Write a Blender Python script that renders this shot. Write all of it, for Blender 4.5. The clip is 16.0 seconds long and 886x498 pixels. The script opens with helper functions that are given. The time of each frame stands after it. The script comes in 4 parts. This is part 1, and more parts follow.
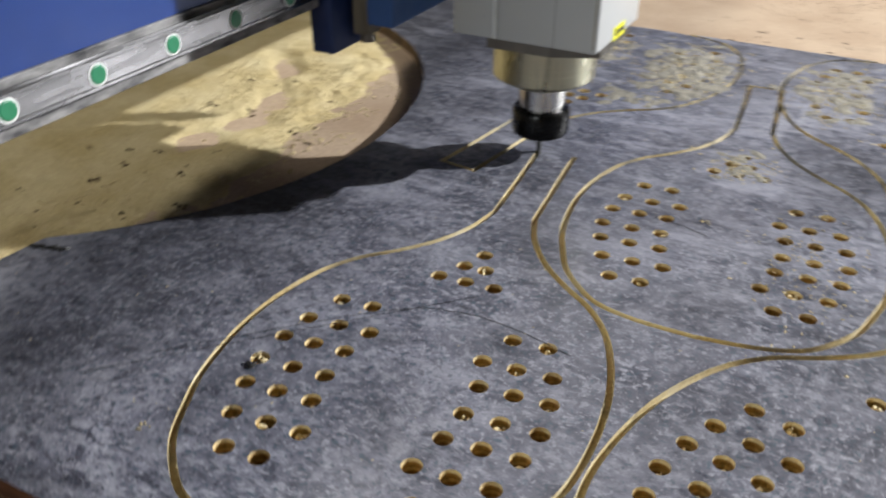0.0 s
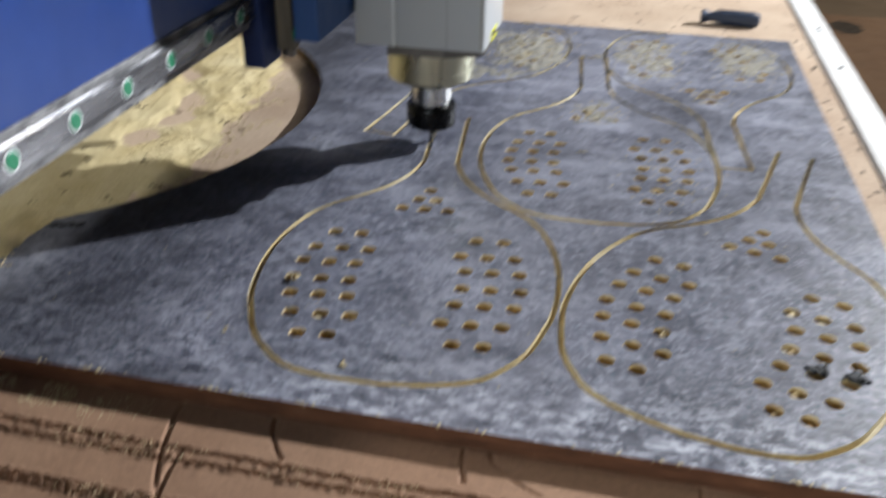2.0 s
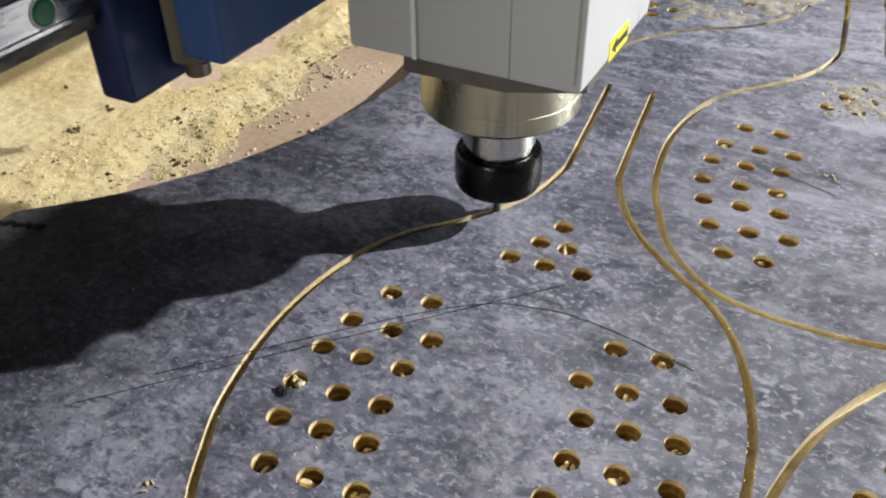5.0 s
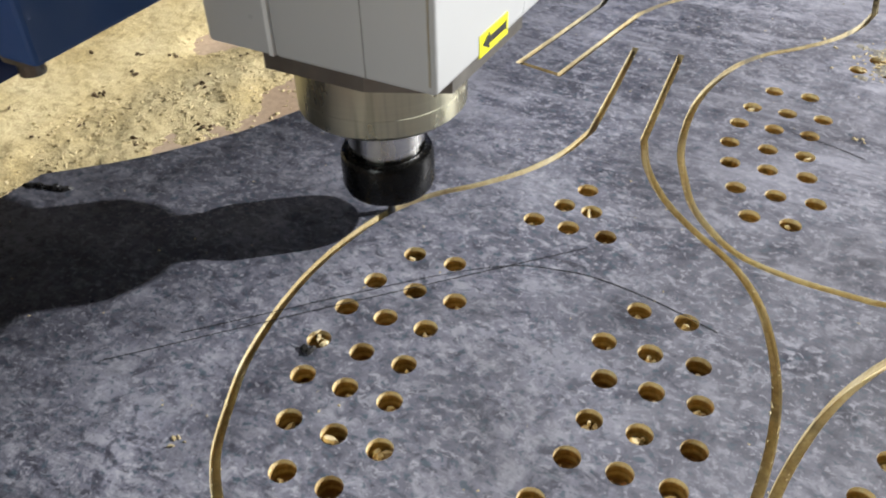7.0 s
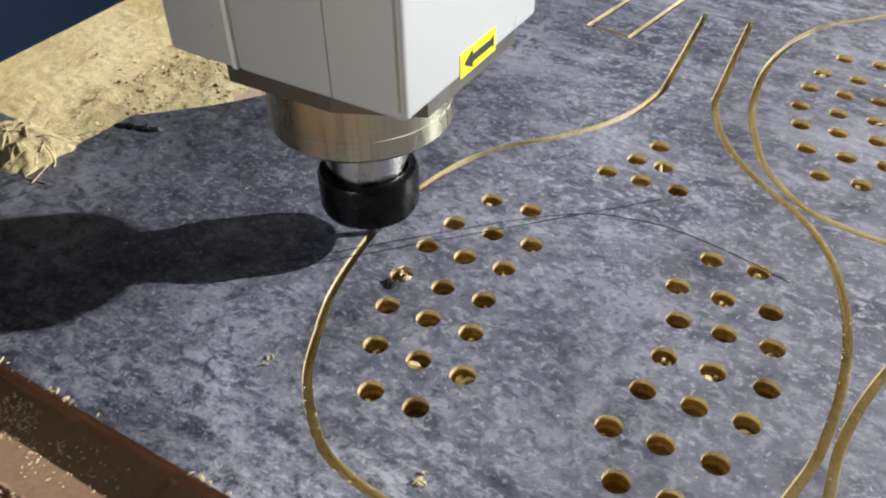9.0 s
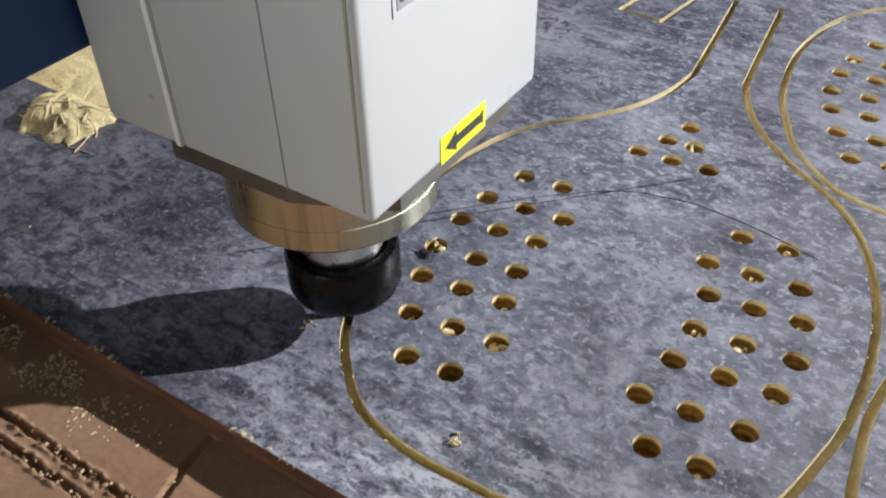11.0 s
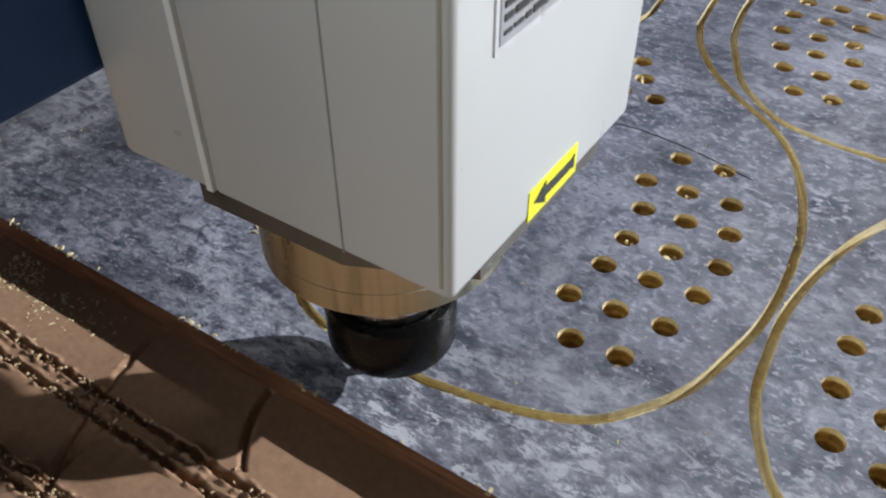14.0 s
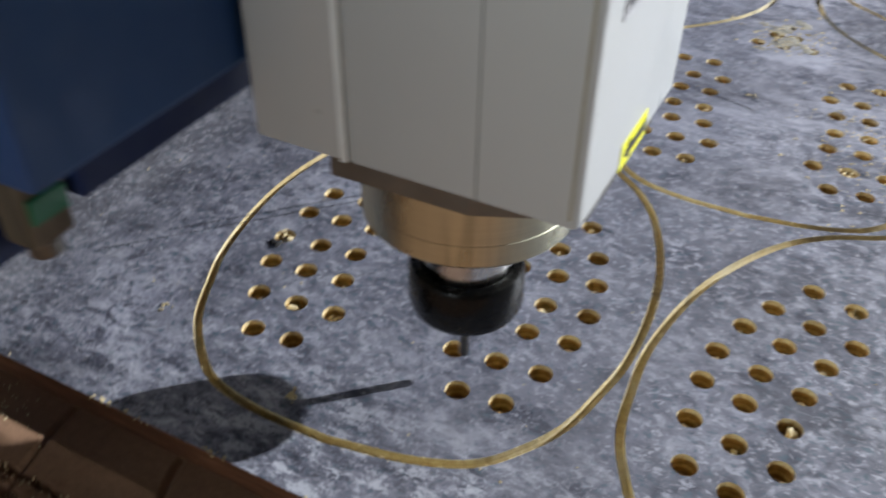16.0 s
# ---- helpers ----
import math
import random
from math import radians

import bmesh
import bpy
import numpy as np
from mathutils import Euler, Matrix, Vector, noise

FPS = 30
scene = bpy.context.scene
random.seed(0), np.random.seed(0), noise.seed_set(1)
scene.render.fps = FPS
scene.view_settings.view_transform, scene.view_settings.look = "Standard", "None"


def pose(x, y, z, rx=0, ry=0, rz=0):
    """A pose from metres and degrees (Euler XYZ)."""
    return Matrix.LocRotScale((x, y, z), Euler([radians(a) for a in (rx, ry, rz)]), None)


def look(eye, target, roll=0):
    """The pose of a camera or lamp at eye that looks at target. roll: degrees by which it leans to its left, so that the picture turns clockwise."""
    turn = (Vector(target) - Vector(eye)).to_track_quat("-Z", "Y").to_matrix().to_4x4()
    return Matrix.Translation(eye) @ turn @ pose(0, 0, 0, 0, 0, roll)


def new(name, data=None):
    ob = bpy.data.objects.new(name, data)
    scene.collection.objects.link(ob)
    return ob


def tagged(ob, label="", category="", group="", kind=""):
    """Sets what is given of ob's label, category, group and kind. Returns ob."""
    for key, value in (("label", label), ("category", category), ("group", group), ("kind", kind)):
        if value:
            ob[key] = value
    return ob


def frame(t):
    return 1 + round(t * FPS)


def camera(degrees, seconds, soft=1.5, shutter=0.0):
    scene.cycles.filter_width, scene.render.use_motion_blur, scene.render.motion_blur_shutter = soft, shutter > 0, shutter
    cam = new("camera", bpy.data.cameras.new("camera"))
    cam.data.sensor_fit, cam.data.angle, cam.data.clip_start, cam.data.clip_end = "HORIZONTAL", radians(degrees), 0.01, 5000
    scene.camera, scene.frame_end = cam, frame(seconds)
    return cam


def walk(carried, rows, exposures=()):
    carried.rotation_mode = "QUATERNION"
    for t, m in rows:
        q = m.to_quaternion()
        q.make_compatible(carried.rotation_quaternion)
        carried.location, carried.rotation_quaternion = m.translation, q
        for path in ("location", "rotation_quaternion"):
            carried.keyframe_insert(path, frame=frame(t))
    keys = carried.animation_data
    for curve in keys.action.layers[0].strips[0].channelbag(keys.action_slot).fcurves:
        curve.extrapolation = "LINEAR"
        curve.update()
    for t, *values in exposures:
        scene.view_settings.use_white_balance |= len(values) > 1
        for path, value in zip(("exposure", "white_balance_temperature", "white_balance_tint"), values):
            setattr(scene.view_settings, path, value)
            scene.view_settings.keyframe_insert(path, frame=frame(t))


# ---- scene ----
cam = camera(54.0, 16.0, soft=2.0, shutter=0.8)
METRES, EYE, TILT, LEAN, TURN = 1.18, 0.4508, 0.0, 0.0, 27.7
ROWS = [
    (0.0, 0.0, 0.0, 0.0, 0.07, -31.38, -0.12),
    (0.5, -0.0924, -0.0179, 0.0153, -10.92, -30.6, -0.1),
    (1.0, -0.1561, -0.1075, 0.0604, -17.31, -29.52, -0.41),
    (1.5, -0.1587, -0.1413, 0.0678, -18.53, -28.42, -0.41),
    (2.0, -0.1755, -0.1912, 0.0317, -15.13, -30.2, -0.76),
    (2.5, -0.0791, -0.0355, -0.0096, -8.54, -33.48, 0.73),
    (3.0, -0.0359, 0.1283, -0.0433, -5.71, -35.56, 2.24),
    (3.5, -0.0665, 0.0941, -0.0331, -6.14, -36.5, 2.19),
    (4.0, -0.0576, 0.1298, -0.0314, -3.94, -36.73, 1.27),
    (6.5, -0.0425, 0.1526, -0.0457, 0.79, -39.23, 1.28),
    (7.0, -0.0472, 0.144, -0.0422, 0.76, -39.49, 1.35),
    (7.5, -0.0545, 0.1418, -0.0431, 1.02, -39.7, 1.39),
    (8.0, -0.0618, 0.1358, -0.0449, 1.7, -40.01, 1.31),
    (8.5, -0.0686, 0.1222, -0.0471, 2.86, -40.29, 1.19),
    (11.0, -0.083, 0.0961, -0.0522, 5.24, -40.76, 0.96),
    (11.5, -0.0802, 0.0861, -0.0562, 5.68, -40.86, 0.87),
    (12.0, -0.0698, 0.0817, -0.0584, 5.73, -40.87, 0.93),
    (12.5, -0.0684, 0.0716, -0.0627, 5.92, -41.0, 0.76),
    (13.0, -0.0626, 0.0685, -0.0658, 6.22, -41.5, 0.58),
    (13.5, -0.0563, 0.0631, -0.0657, 6.15, -41.73, 0.51),
    (14.0, -0.0485, 0.0563, -0.0677, 5.88, -41.94, 0.31),
    (14.5, -0.0409, 0.0493, -0.065, 5.47, -42.13, -0.22),
    (15.0, -0.0362, 0.0453, -0.0614, 5.13, -42.11, -0.6),
    (15.5, -0.0372, 0.0404, -0.0477, 3.65, -40.59, -1.61),
    (16.0, -0.0307, 0.0293, -0.0317, -0.29, -38.69, -0.64),
]
walk(cam, [(t, pose(0, 0, EYE, TILT, LEAN, TURN) @ pose(METRES * x, METRES * y, METRES * z, 90 + pitch, roll, yaw)) for t, x, y, z, yaw, pitch, roll in ROWS],
     exposures=[(0.0, -0.12, 6550, 10), (1.0, -0.12, 6350, 10), (1.5, -0.10, 6150, 10), (2.0, -0.12, 6150, 10), (2.5, -0.40, 6000, 10), (3.0, 0.13, 6600, 10), (3.4, 0.22, 6650, 10),
                (7.0, 0.17, 6650, 10), (8.5, 0.15, 6600, 10), (10.0, 0.15, 6450, 10), (13.0, 0.04, 6250, 9), (15.5, 0.06, 6200, 9), (16.0, 0.06, 6200, 9)])

from mathutils import geometry

# ------------------------------------------------------------ world and lamps
world = bpy.data.worlds.new("workshop_air")
scene.world = world
world.use_nodes = True
world.node_tree.nodes["Background"].inputs[0].default_value = (0.75, 0.82, 1.0, 1)
world.node_tree.nodes["Background"].inputs[1].default_value = 0.03


def lamp(name, kind, power, colour, m, size=0.1, size_y=None):
    data = bpy.data.lights.new(name, kind)
    data.energy, data.color = power, colour
    if kind == "AREA":
        data.shape = "RECTANGLE" if size_y else "DISK"
        data.size = size
        if size_y:
            data.size_y = size_y
    else:
        data.shadow_soft_size = size
    ob = new(name, data)
    ob.matrix_world = m
    return ob


# the bright work lamp whose low light throws the long shadows, and a tube under the ceiling
KEY = (3.2, 3.5, 2.25)
key = lamp("work_lamp_light", "SPOT", 2100, (0.95, 0.97, 1.0), look(KEY, (-0.35, 0.55, 0.0)), 0.045)
key.data.spot_size, key.data.spot_blend = radians(44), 0.5
# the tube hangs behind the gantry, along it
lamp("tube_light_back", "AREA", 29, (1.0, 0.97, 0.9), pose(-1.5, 0.7, 2.4), 0.3, 2.4)
# two unseen fill lamps, added to brighten the front faces and the floor
lamp("fill_light_near", "AREA", 46, (0.9, 0.98, 0.98), look((-0.7, -3.0, 0.95), (-0.4, 0.8, 0.3)), 1.2, 0.25)
lamp("fill_light_far", "AREA", 95, (1.0, 0.95, 0.86), pose(2.2, 4.6, 3.0), 1.2, 0.25)

# ------------------------------------------------------------ materials


def material(name):
    m = bpy.data.materials.new(name)
    m.use_nodes = True
    return m, m.node_tree, m.node_tree.nodes["Principled BSDF"]


def coords(nt, scale=(1, 1, 1), rot=(0, 0, 0)):
    tc = nt.nodes.new("ShaderNodeTexCoord")
    mp = nt.nodes.new("ShaderNodeMapping")
    mp.inputs["Scale"].default_value, mp.inputs["Rotation"].default_value = scale, rot
    nt.links.new(tc.outputs["Object"], mp.inputs["Vector"])
    return mp.outputs["Vector"]


def noise_tex(nt, vec, scale, detail=4.0, rough=0.55, distort=0.0):
    n = nt.nodes.new("ShaderNodeTexNoise")
    n.inputs["Scale"].default_value, n.inputs["Detail"].default_value = scale, detail
    n.inputs["Roughness"].default_value, n.inputs["Distortion"].default_value = rough, distort
    nt.links.new(vec, n.inputs["Vector"])
    return n.outputs["Fac"]


def ramp(nt, fac, stops):
    r = nt.nodes.new("ShaderNodeValToRGB")
    el = r.color_ramp.elements
    while len(el) < len(stops):
        el.new(0.5)
    for e, (p, c) in zip(el, stops):
        e.position, e.color = p, (*c, 1) if len(c) == 3 else c
    nt.links.new(fac, r.inputs["Fac"])
    return r.outputs["Color"]


def grey(v):
    return (v, v, v)


def mix(nt, kind, fac, a, b):
    m = nt.nodes.new("ShaderNodeMix")
    m.data_type, m.blend_type = "RGBA", kind
    for sock, v in ((m.inputs[0], fac), (m.inputs[6], a), (m.inputs[7], b)):
        if isinstance(v, (int, float)):
            sock.default_value = v
        elif isinstance(v, tuple):
            sock.default_value = (*v, 1)
        else:
            nt.links.new(v, sock)
    return m.outputs[2]


def bump(nt, bsdf, height, strength=0.3, distance=0.001):
    b = nt.nodes.new("ShaderNodeBump")
    b.inputs["Strength"].default_value, b.inputs["Distance"].default_value = strength, distance
    nt.links.new(height, b.inputs["Height"])
    nt.links.new(b.outputs["Normal"], bsdf.inputs["Normal"])


def simple(name, a, b, scale=20, rough=0.5, metal=0.0, bump_s=0.0, bump_d=0.0005, spread=0.1, stretch=(1, 1, 1)):
    """A two-tone mottled surface with fine relief."""
    m, nt, bs = material(name)
    v = coords(nt, stretch)
    f = noise_tex(nt, v, scale, 5)
    nt.links.new(ramp(nt, f, [(0.3, a), (0.7, b)]), bs.inputs["Base Color"])
    f2 = noise_tex(nt, v, scale * 3.1, 3)
    nt.links.new(ramp(nt, f2, [(0.3, grey(max(0.03, rough - spread))), (0.7, grey(min(1, rough + spread)))]), bs.inputs["Roughness"])
    bs.inputs["Metallic"].default_value = metal
    if bump_s:
        bump(nt, bs, noise_tex(nt, v, scale * 7, 4), bump_s, bump_d)
    return m


def laminate_material():
    """Dark film face, scuffed grey: cloudy wear, pale rubbed flecks, short dark strokes and hairline scratches along the grain."""
    m, nt, bs = material("grey_film_face")
    v = coords(nt)
    along = coords(nt, (0.30, 1.7, 1.0), (0, 0, 0.10))
    hair = coords(nt, (0.16, 2.2, 1.0), (0, 0, -0.25))
    big = noise_tex(nt, coords(nt, (1, 1, 1), (0, 0, 0.4)), 3.2, 5, 0.6, 0.6)
    cloud = noise_tex(nt, v, 13, 8, 0.68, 0.5)
    blot = noise_tex(nt, v, 60, 8, 0.74, 0.4)
    fleck = noise_tex(nt, v, 260, 4, 0.7, 0.2)
    streak = noise_tex(nt, along, 75, 7, 0.74, 0.6)
    scratch = noise_tex(nt, hair, 150, 4, 0.7, 0.3)
    flake = noise_tex(nt, coords(nt, (0.92, 1.1, 1.0)), 92, 4, 0.64, 0.7)
    chipped = noise_tex(nt, coords(nt, (0.85, 1.15, 1.0)), 215, 3, 0.6, 0.6)
    base = ramp(nt, cloud, [(0.30, (0.070, 0.072, 0.092)), (0.50, (0.130, 0.133, 0.162)), (0.70, (0.215, 0.221, 0.255))])
    base = mix(nt, "OVERLAY", 0.85, base, ramp(nt, big, [(0.36, grey(0.28)), (0.64, grey(0.74))]))
    base = mix(nt, "OVERLAY", 0.35, base, ramp(nt, blot, [(0.38, grey(0.2)), (0.5, grey(0.5)), (0.62, grey(0.82))]))
    smear = noise_tex(nt, coords(nt, (0.9, 1.1, 1.0)), 24, 9, 0.76, 0.4)
    base = mix(nt, "MIX", ramp(nt, smear, [(0.555, grey(0)), (0.60, grey(0.45)), (0.68, grey(0.75))]), base, (0.275, 0.284, 0.32))
    base = mix(nt, "MIX", ramp(nt, smear, [(0.34, grey(0.8)), (0.40, grey(0.5)), (0.445, grey(0))]), base, (0.058, 0.06, 0.079))
    # crisp little facets where the film is scuffed paler or still dark
    base = mix(nt, "MIX", ramp(nt, flake, [(0.545, grey(0)), (0.575, grey(0.42)), (0.63, grey(0.5)), (0.65, grey(0.85))]), base, (0.325, 0.333, 0.37))
    base = mix(nt, "MIX", ramp(nt, flake, [(0.36, grey(0.8)), (0.41, grey(0.45)), (0.435, grey(0))]), base, (0.055, 0.057, 0.075))
    base = mix(nt, "MIX", ramp(nt, chipped, [(0.59, grey(0)), (0.635, grey(0.7))]), base, (0.40, 0.41, 0.445))
    base = mix(nt, "MIX", ramp(nt, chipped, [(0.38, grey(0.75)), (0.415, grey(0))]), base, (0.05, 0.087, 0.11))
    rub = mix(nt, "MULTIPLY", 1.0, ramp(nt, flake, [(0.50, grey(0)), (0.53, grey(0.8))]), ramp(nt, big, [(0.60, grey(0)), (0.68, grey(1))]))
    base = mix(nt, "MIX", rub, base, (0.40, 0.412, 0.445))
    base = mix(nt, "MIX", ramp(nt, streak, [(0.63, grey(0)), (0.69, grey(0.6))]), base, (0.36, 0.37, 0.41))
    base = mix(nt, "MIX", ramp(nt, streak, [(0.31, grey(0.9)), (0.36, grey(0))]), base, (0.03, 0.031, 0.04))
    base = mix(nt, "MIX", ramp(nt, scratch, [(0.64, grey(0)), (0.68, grey(0.5))]), base, (0.44, 0.45, 0.48))
    sep = nt.nodes.new("ShaderNodeSeparateXYZ")
    nt.links.new(v, sep.inputs[0])

    def slope(sock, lo, hi, a, b):
        q = nt.nodes.new("ShaderNodeMapRange")
        q.interpolation_type = "SMOOTHSTEP"
        nt.links.new(sock, q.inputs[0])
        for k, val in ((1, lo), (2, hi), (3, a), (4, b)):
            q.inputs[k].default_value = val
        return q.outputs[0]

    # rubbed-through film along the handled edge, long pale rub marks further in
    flaked = noise_tex(nt, coords(nt, (0.6, 1.2, 1), (0, 0, -0.3)), 62, 10, 0.82, 0.25)
    edge_wear = mix(nt, "MULTIPLY", 1.0, ramp(nt, flaked, [(0.525, grey(0)), (0.55, grey(1.0))]), slope(sep.outputs[1], 0.25, 0.37, 1.0, 0.0))
    edge_wear = mix(nt, "MULTIPLY", 1.0, edge_wear, slope(sep.outputs[0], -0.42, -0.30, 0.3, 1.0))
    base = mix(nt, "MIX", edge_wear, base, (0.52, 0.535, 0.57))
    edge_dark = mix(nt, "MULTIPLY", 1.0, ramp(nt, flaked, [(0.42, grey(0.9)), (0.46, grey(0))]), slope(sep.outputs[1], 0.24, 0.42, 1.0, 0.0))
    base = mix(nt, "MIX", edge_dark, base, (0.035, 0.036, 0.048))
    sweep = noise_tex(nt, coords(nt, (0.28, 1.2, 1), (0, 0, 0.06)), 26, 7, 0.7, 0.7)
    rubbed = mix(nt, "MULTIPLY", 1.0, ramp(nt, sweep, [(0.50, grey(0)), (0.64, grey(0.62))]), slope(sep.outputs[1], 0.50, 0.80, 0.12, 1.0))
    base = mix(nt, "MIX", rubbed, base, (0.38, 0.39, 0.44))
    # the sheet's colour is darker towards its low-x end
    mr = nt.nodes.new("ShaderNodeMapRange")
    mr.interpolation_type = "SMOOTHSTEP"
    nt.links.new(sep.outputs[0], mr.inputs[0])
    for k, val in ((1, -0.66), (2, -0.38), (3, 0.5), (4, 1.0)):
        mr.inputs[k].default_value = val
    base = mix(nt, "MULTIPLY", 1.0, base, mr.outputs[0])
    # broad dull clouds, and a faint violet cast of the film
    dull = noise_tex(nt, v, 5.5, 6, 0.68, 0.8)
    base = mix(nt, "MULTIPLY", 1.0, base, ramp(nt, dull, [(0.36, (0.56, 0.55, 0.57)), (0.50, (0.90, 0.885, 0.905)), (0.62, (1.05, 1.035, 1.06))]))
    # blotchily paler in a band along y across the middle of the sheet
    mid_band = mix(nt, "MULTIPLY", 1.0, slope(sep.outputs[0], -0.34, -0.14, 0.0, 1.0), slope(sep.outputs[0], -0.16, 0.04, 1.0, 0.0))
    base = mix(nt, "MIX", mix(nt, "MULTIPLY", 1.0, mid_band, ramp(nt, smear, [(0.38, grey(0.0)), (0.62, grey(0.45))])), base, (0.285, 0.283, 0.325))
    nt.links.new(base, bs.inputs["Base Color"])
    nt.links.new(ramp(nt, blot, [(0.35, grey(0.27)), (0.65, grey(0.54))]), bs.inputs["Roughness"])
    bs.inputs["Specular IOR Level"].default_value = 0.6
    bump(nt, bs, mix(nt, "ADD", 0.5, fleck, streak), 0.3, 0.0006)
    return m


def cut_wood_material():
    m, nt, bs = material("raw_cut_plywood")
    v = coords(nt)
    layers = noise_tex(nt, coords(nt, (0.02, 0.02, 1.0)), 420, 2)
    grain = noise_tex(nt, v, 220, 5, 0.7)
    blot = noise_tex(nt, v, 35, 4)
    base = ramp(nt, layers, [(0.35, (0.46, 0.36, 0.175)), (0.6, (0.70, 0.60, 0.36))])
    base = mix(nt, "OVERLAY", 0.7, base, ramp(nt, grain, [(0.3, grey(0.3)), (0.7, grey(0.75))]))
    base = mix(nt, "MULTIPLY", 0.4, base, ramp(nt, blot, [(0.3, (0.6, 0.5, 0.36)), (0.6, (1, 1, 1))]))
    patch = noise_tex(nt, coords(nt, (1, 1, 0.2)), 9, 6, 0.65, 0.5)
    base = mix(nt, "MIX", ramp(nt, patch, [(0.52, grey(0)), (0.66, grey(0.85))]), base, (0.70, 0.645, 0.48))
    base = mix(nt, "MIX", ramp(nt, patch, [(0.33, grey(0.75)), (0.45, grey(0))]), base, (0.20, 0.165, 0.115))
    sep = nt.nodes.new("ShaderNodeSeparateXYZ")
    nt.links.new(v, sep.inputs[0])
    far = nt.nodes.new("ShaderNodeMapRange")
    nt.links.new(sep.outputs[1], far.inputs[0])
    for k, val in ((1, 0.80), (2, 1.0), (3, 0.0), (4, 1.0)):
        far.inputs[k].default_value = val
    clogged = noise_tex(nt, coords(nt, (1, 1, 0.2)), 13, 5, 0.65, 0.4)
    base = mix(nt, "MIX", mix(nt, "MULTIPLY", 1.0, far.outputs[0], ramp(nt, clogged, [(0.44, grey(0)), (0.56, grey(0.85))])), base, (0.20, 0.19, 0.165))
    nt.links.new(base, bs.inputs["Base Color"])
    bs.inputs["Roughness"].default_value = 0.75
    bump(nt, bs, grain, 0.5, 0.001)
    return m


def bore_material():
    """Bored plywood: pale and brown plies, scorched in places; the pale top also paints the lit rim."""
    m, nt, bs = material("brown_bored_plywood")
    v = coords(nt)
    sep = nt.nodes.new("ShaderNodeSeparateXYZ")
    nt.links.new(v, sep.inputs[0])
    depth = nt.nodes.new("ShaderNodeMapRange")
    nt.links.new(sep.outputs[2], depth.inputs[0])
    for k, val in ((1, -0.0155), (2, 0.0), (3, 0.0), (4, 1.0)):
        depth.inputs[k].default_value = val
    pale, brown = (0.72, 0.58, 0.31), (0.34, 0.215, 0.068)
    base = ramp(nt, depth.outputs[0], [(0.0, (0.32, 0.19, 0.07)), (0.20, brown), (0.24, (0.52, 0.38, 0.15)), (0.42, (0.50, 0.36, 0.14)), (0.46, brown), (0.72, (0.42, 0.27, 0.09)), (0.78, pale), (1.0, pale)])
    base = mix(nt, "OVERLAY", 0.6, base, ramp(nt, noise_tex(nt, v, 300, 4, 0.7), [(0.3, grey(0.25)), (0.7, grey(0.75))]))
    base = mix(nt, "MULTIPLY", 0.75, base, ramp(nt, noise_tex(nt, v, 28, 3), [(0.36, (0.45, 0.36, 0.26)), (0.5, (1, 1, 1))]))
    nt.links.new(base, bs.inputs["Base Color"])
    bs.inputs["Roughness"].default_value = 0.6
    bump(nt, bs, noise_tex(nt, v, 420, 4), 0.5, 0.001)
    return m


def edge_material():
    m, nt, bs = material("red_brown_sealed_edge")
    v = coords(nt, (0.3, 0.3, 1.5))
    f = noise_tex(nt, v, 70, 5, 0.65)
    layers = noise_tex(nt, coords(nt, (0.02, 0.02, 1)), 380, 2)
    base = ramp(nt, f, [(0.3, (0.085, 0.034, 0.016)), (0.6, (0.19, 0.080, 0.038)), (0.8, (0.31, 0.17, 0.095))])
    base = mix(nt, "OVERLAY", 0.5, base, ramp(nt, layers, [(0.35, grey(0.3)), (0.65, grey(0.7))]))
    nt.links.new(base, bs.inputs["Base Color"])
    bs.inputs["Roughness"].default_value = 0.6
    bump(nt, bs, f, 0.4, 0.001)
    return m


def spoil_material(name, low, high):
    m, nt, bs = material(name)
    v = coords(nt)
    a = noise_tex(nt, v, 6, 5)
    b = noise_tex(nt, v, 160, 5, 0.7)
    base = ramp(nt, a, [(0.3, low), (0.7, high)])
    base = mix(nt, "OVERLAY", 0.35, base, ramp(nt, b, [(0.3, grey(0.25)), (0.7, grey(0.75))]))
    smudge = noise_tex(nt, coords(nt, (0.6, 1.4, 1)), 7, 7, 0.7, 0.8)
    base = mix(nt, "MIX", ramp(nt, smudge, [(0.60, grey(0)), (0.74, grey(0.55))]), base, (0.17, 0.13, 0.09))
    nt.links.new(base, bs.inputs["Base Color"])
    bs.inputs["Roughness"].default_value = 0.85
    bump(nt, bs, b, 0.4, 0.0008)
    return m


def dust_material():
    m, nt, bs = material("pale_sawdust")
    v = coords(nt)
    a = noise_tex(nt, v, 14, 5)
    b = noise_tex(nt, v, 420, 5, 0.75)
    base = ramp(nt, a, [(0.3, (0.47, 0.365, 0.170)), (0.7, (0.625, 0.52, 0.30))])
    base = mix(nt, "OVERLAY", 0.6, base, ramp(nt, b, [(0.3, grey(0.2)), (0.7, grey(0.82))]))
    nt.links.new(base, bs.inputs["Base Color"])
    bs.inputs["Roughness"].default_value = 0.95
    bump(nt, bs, b, 0.9, 0.002)
    return m


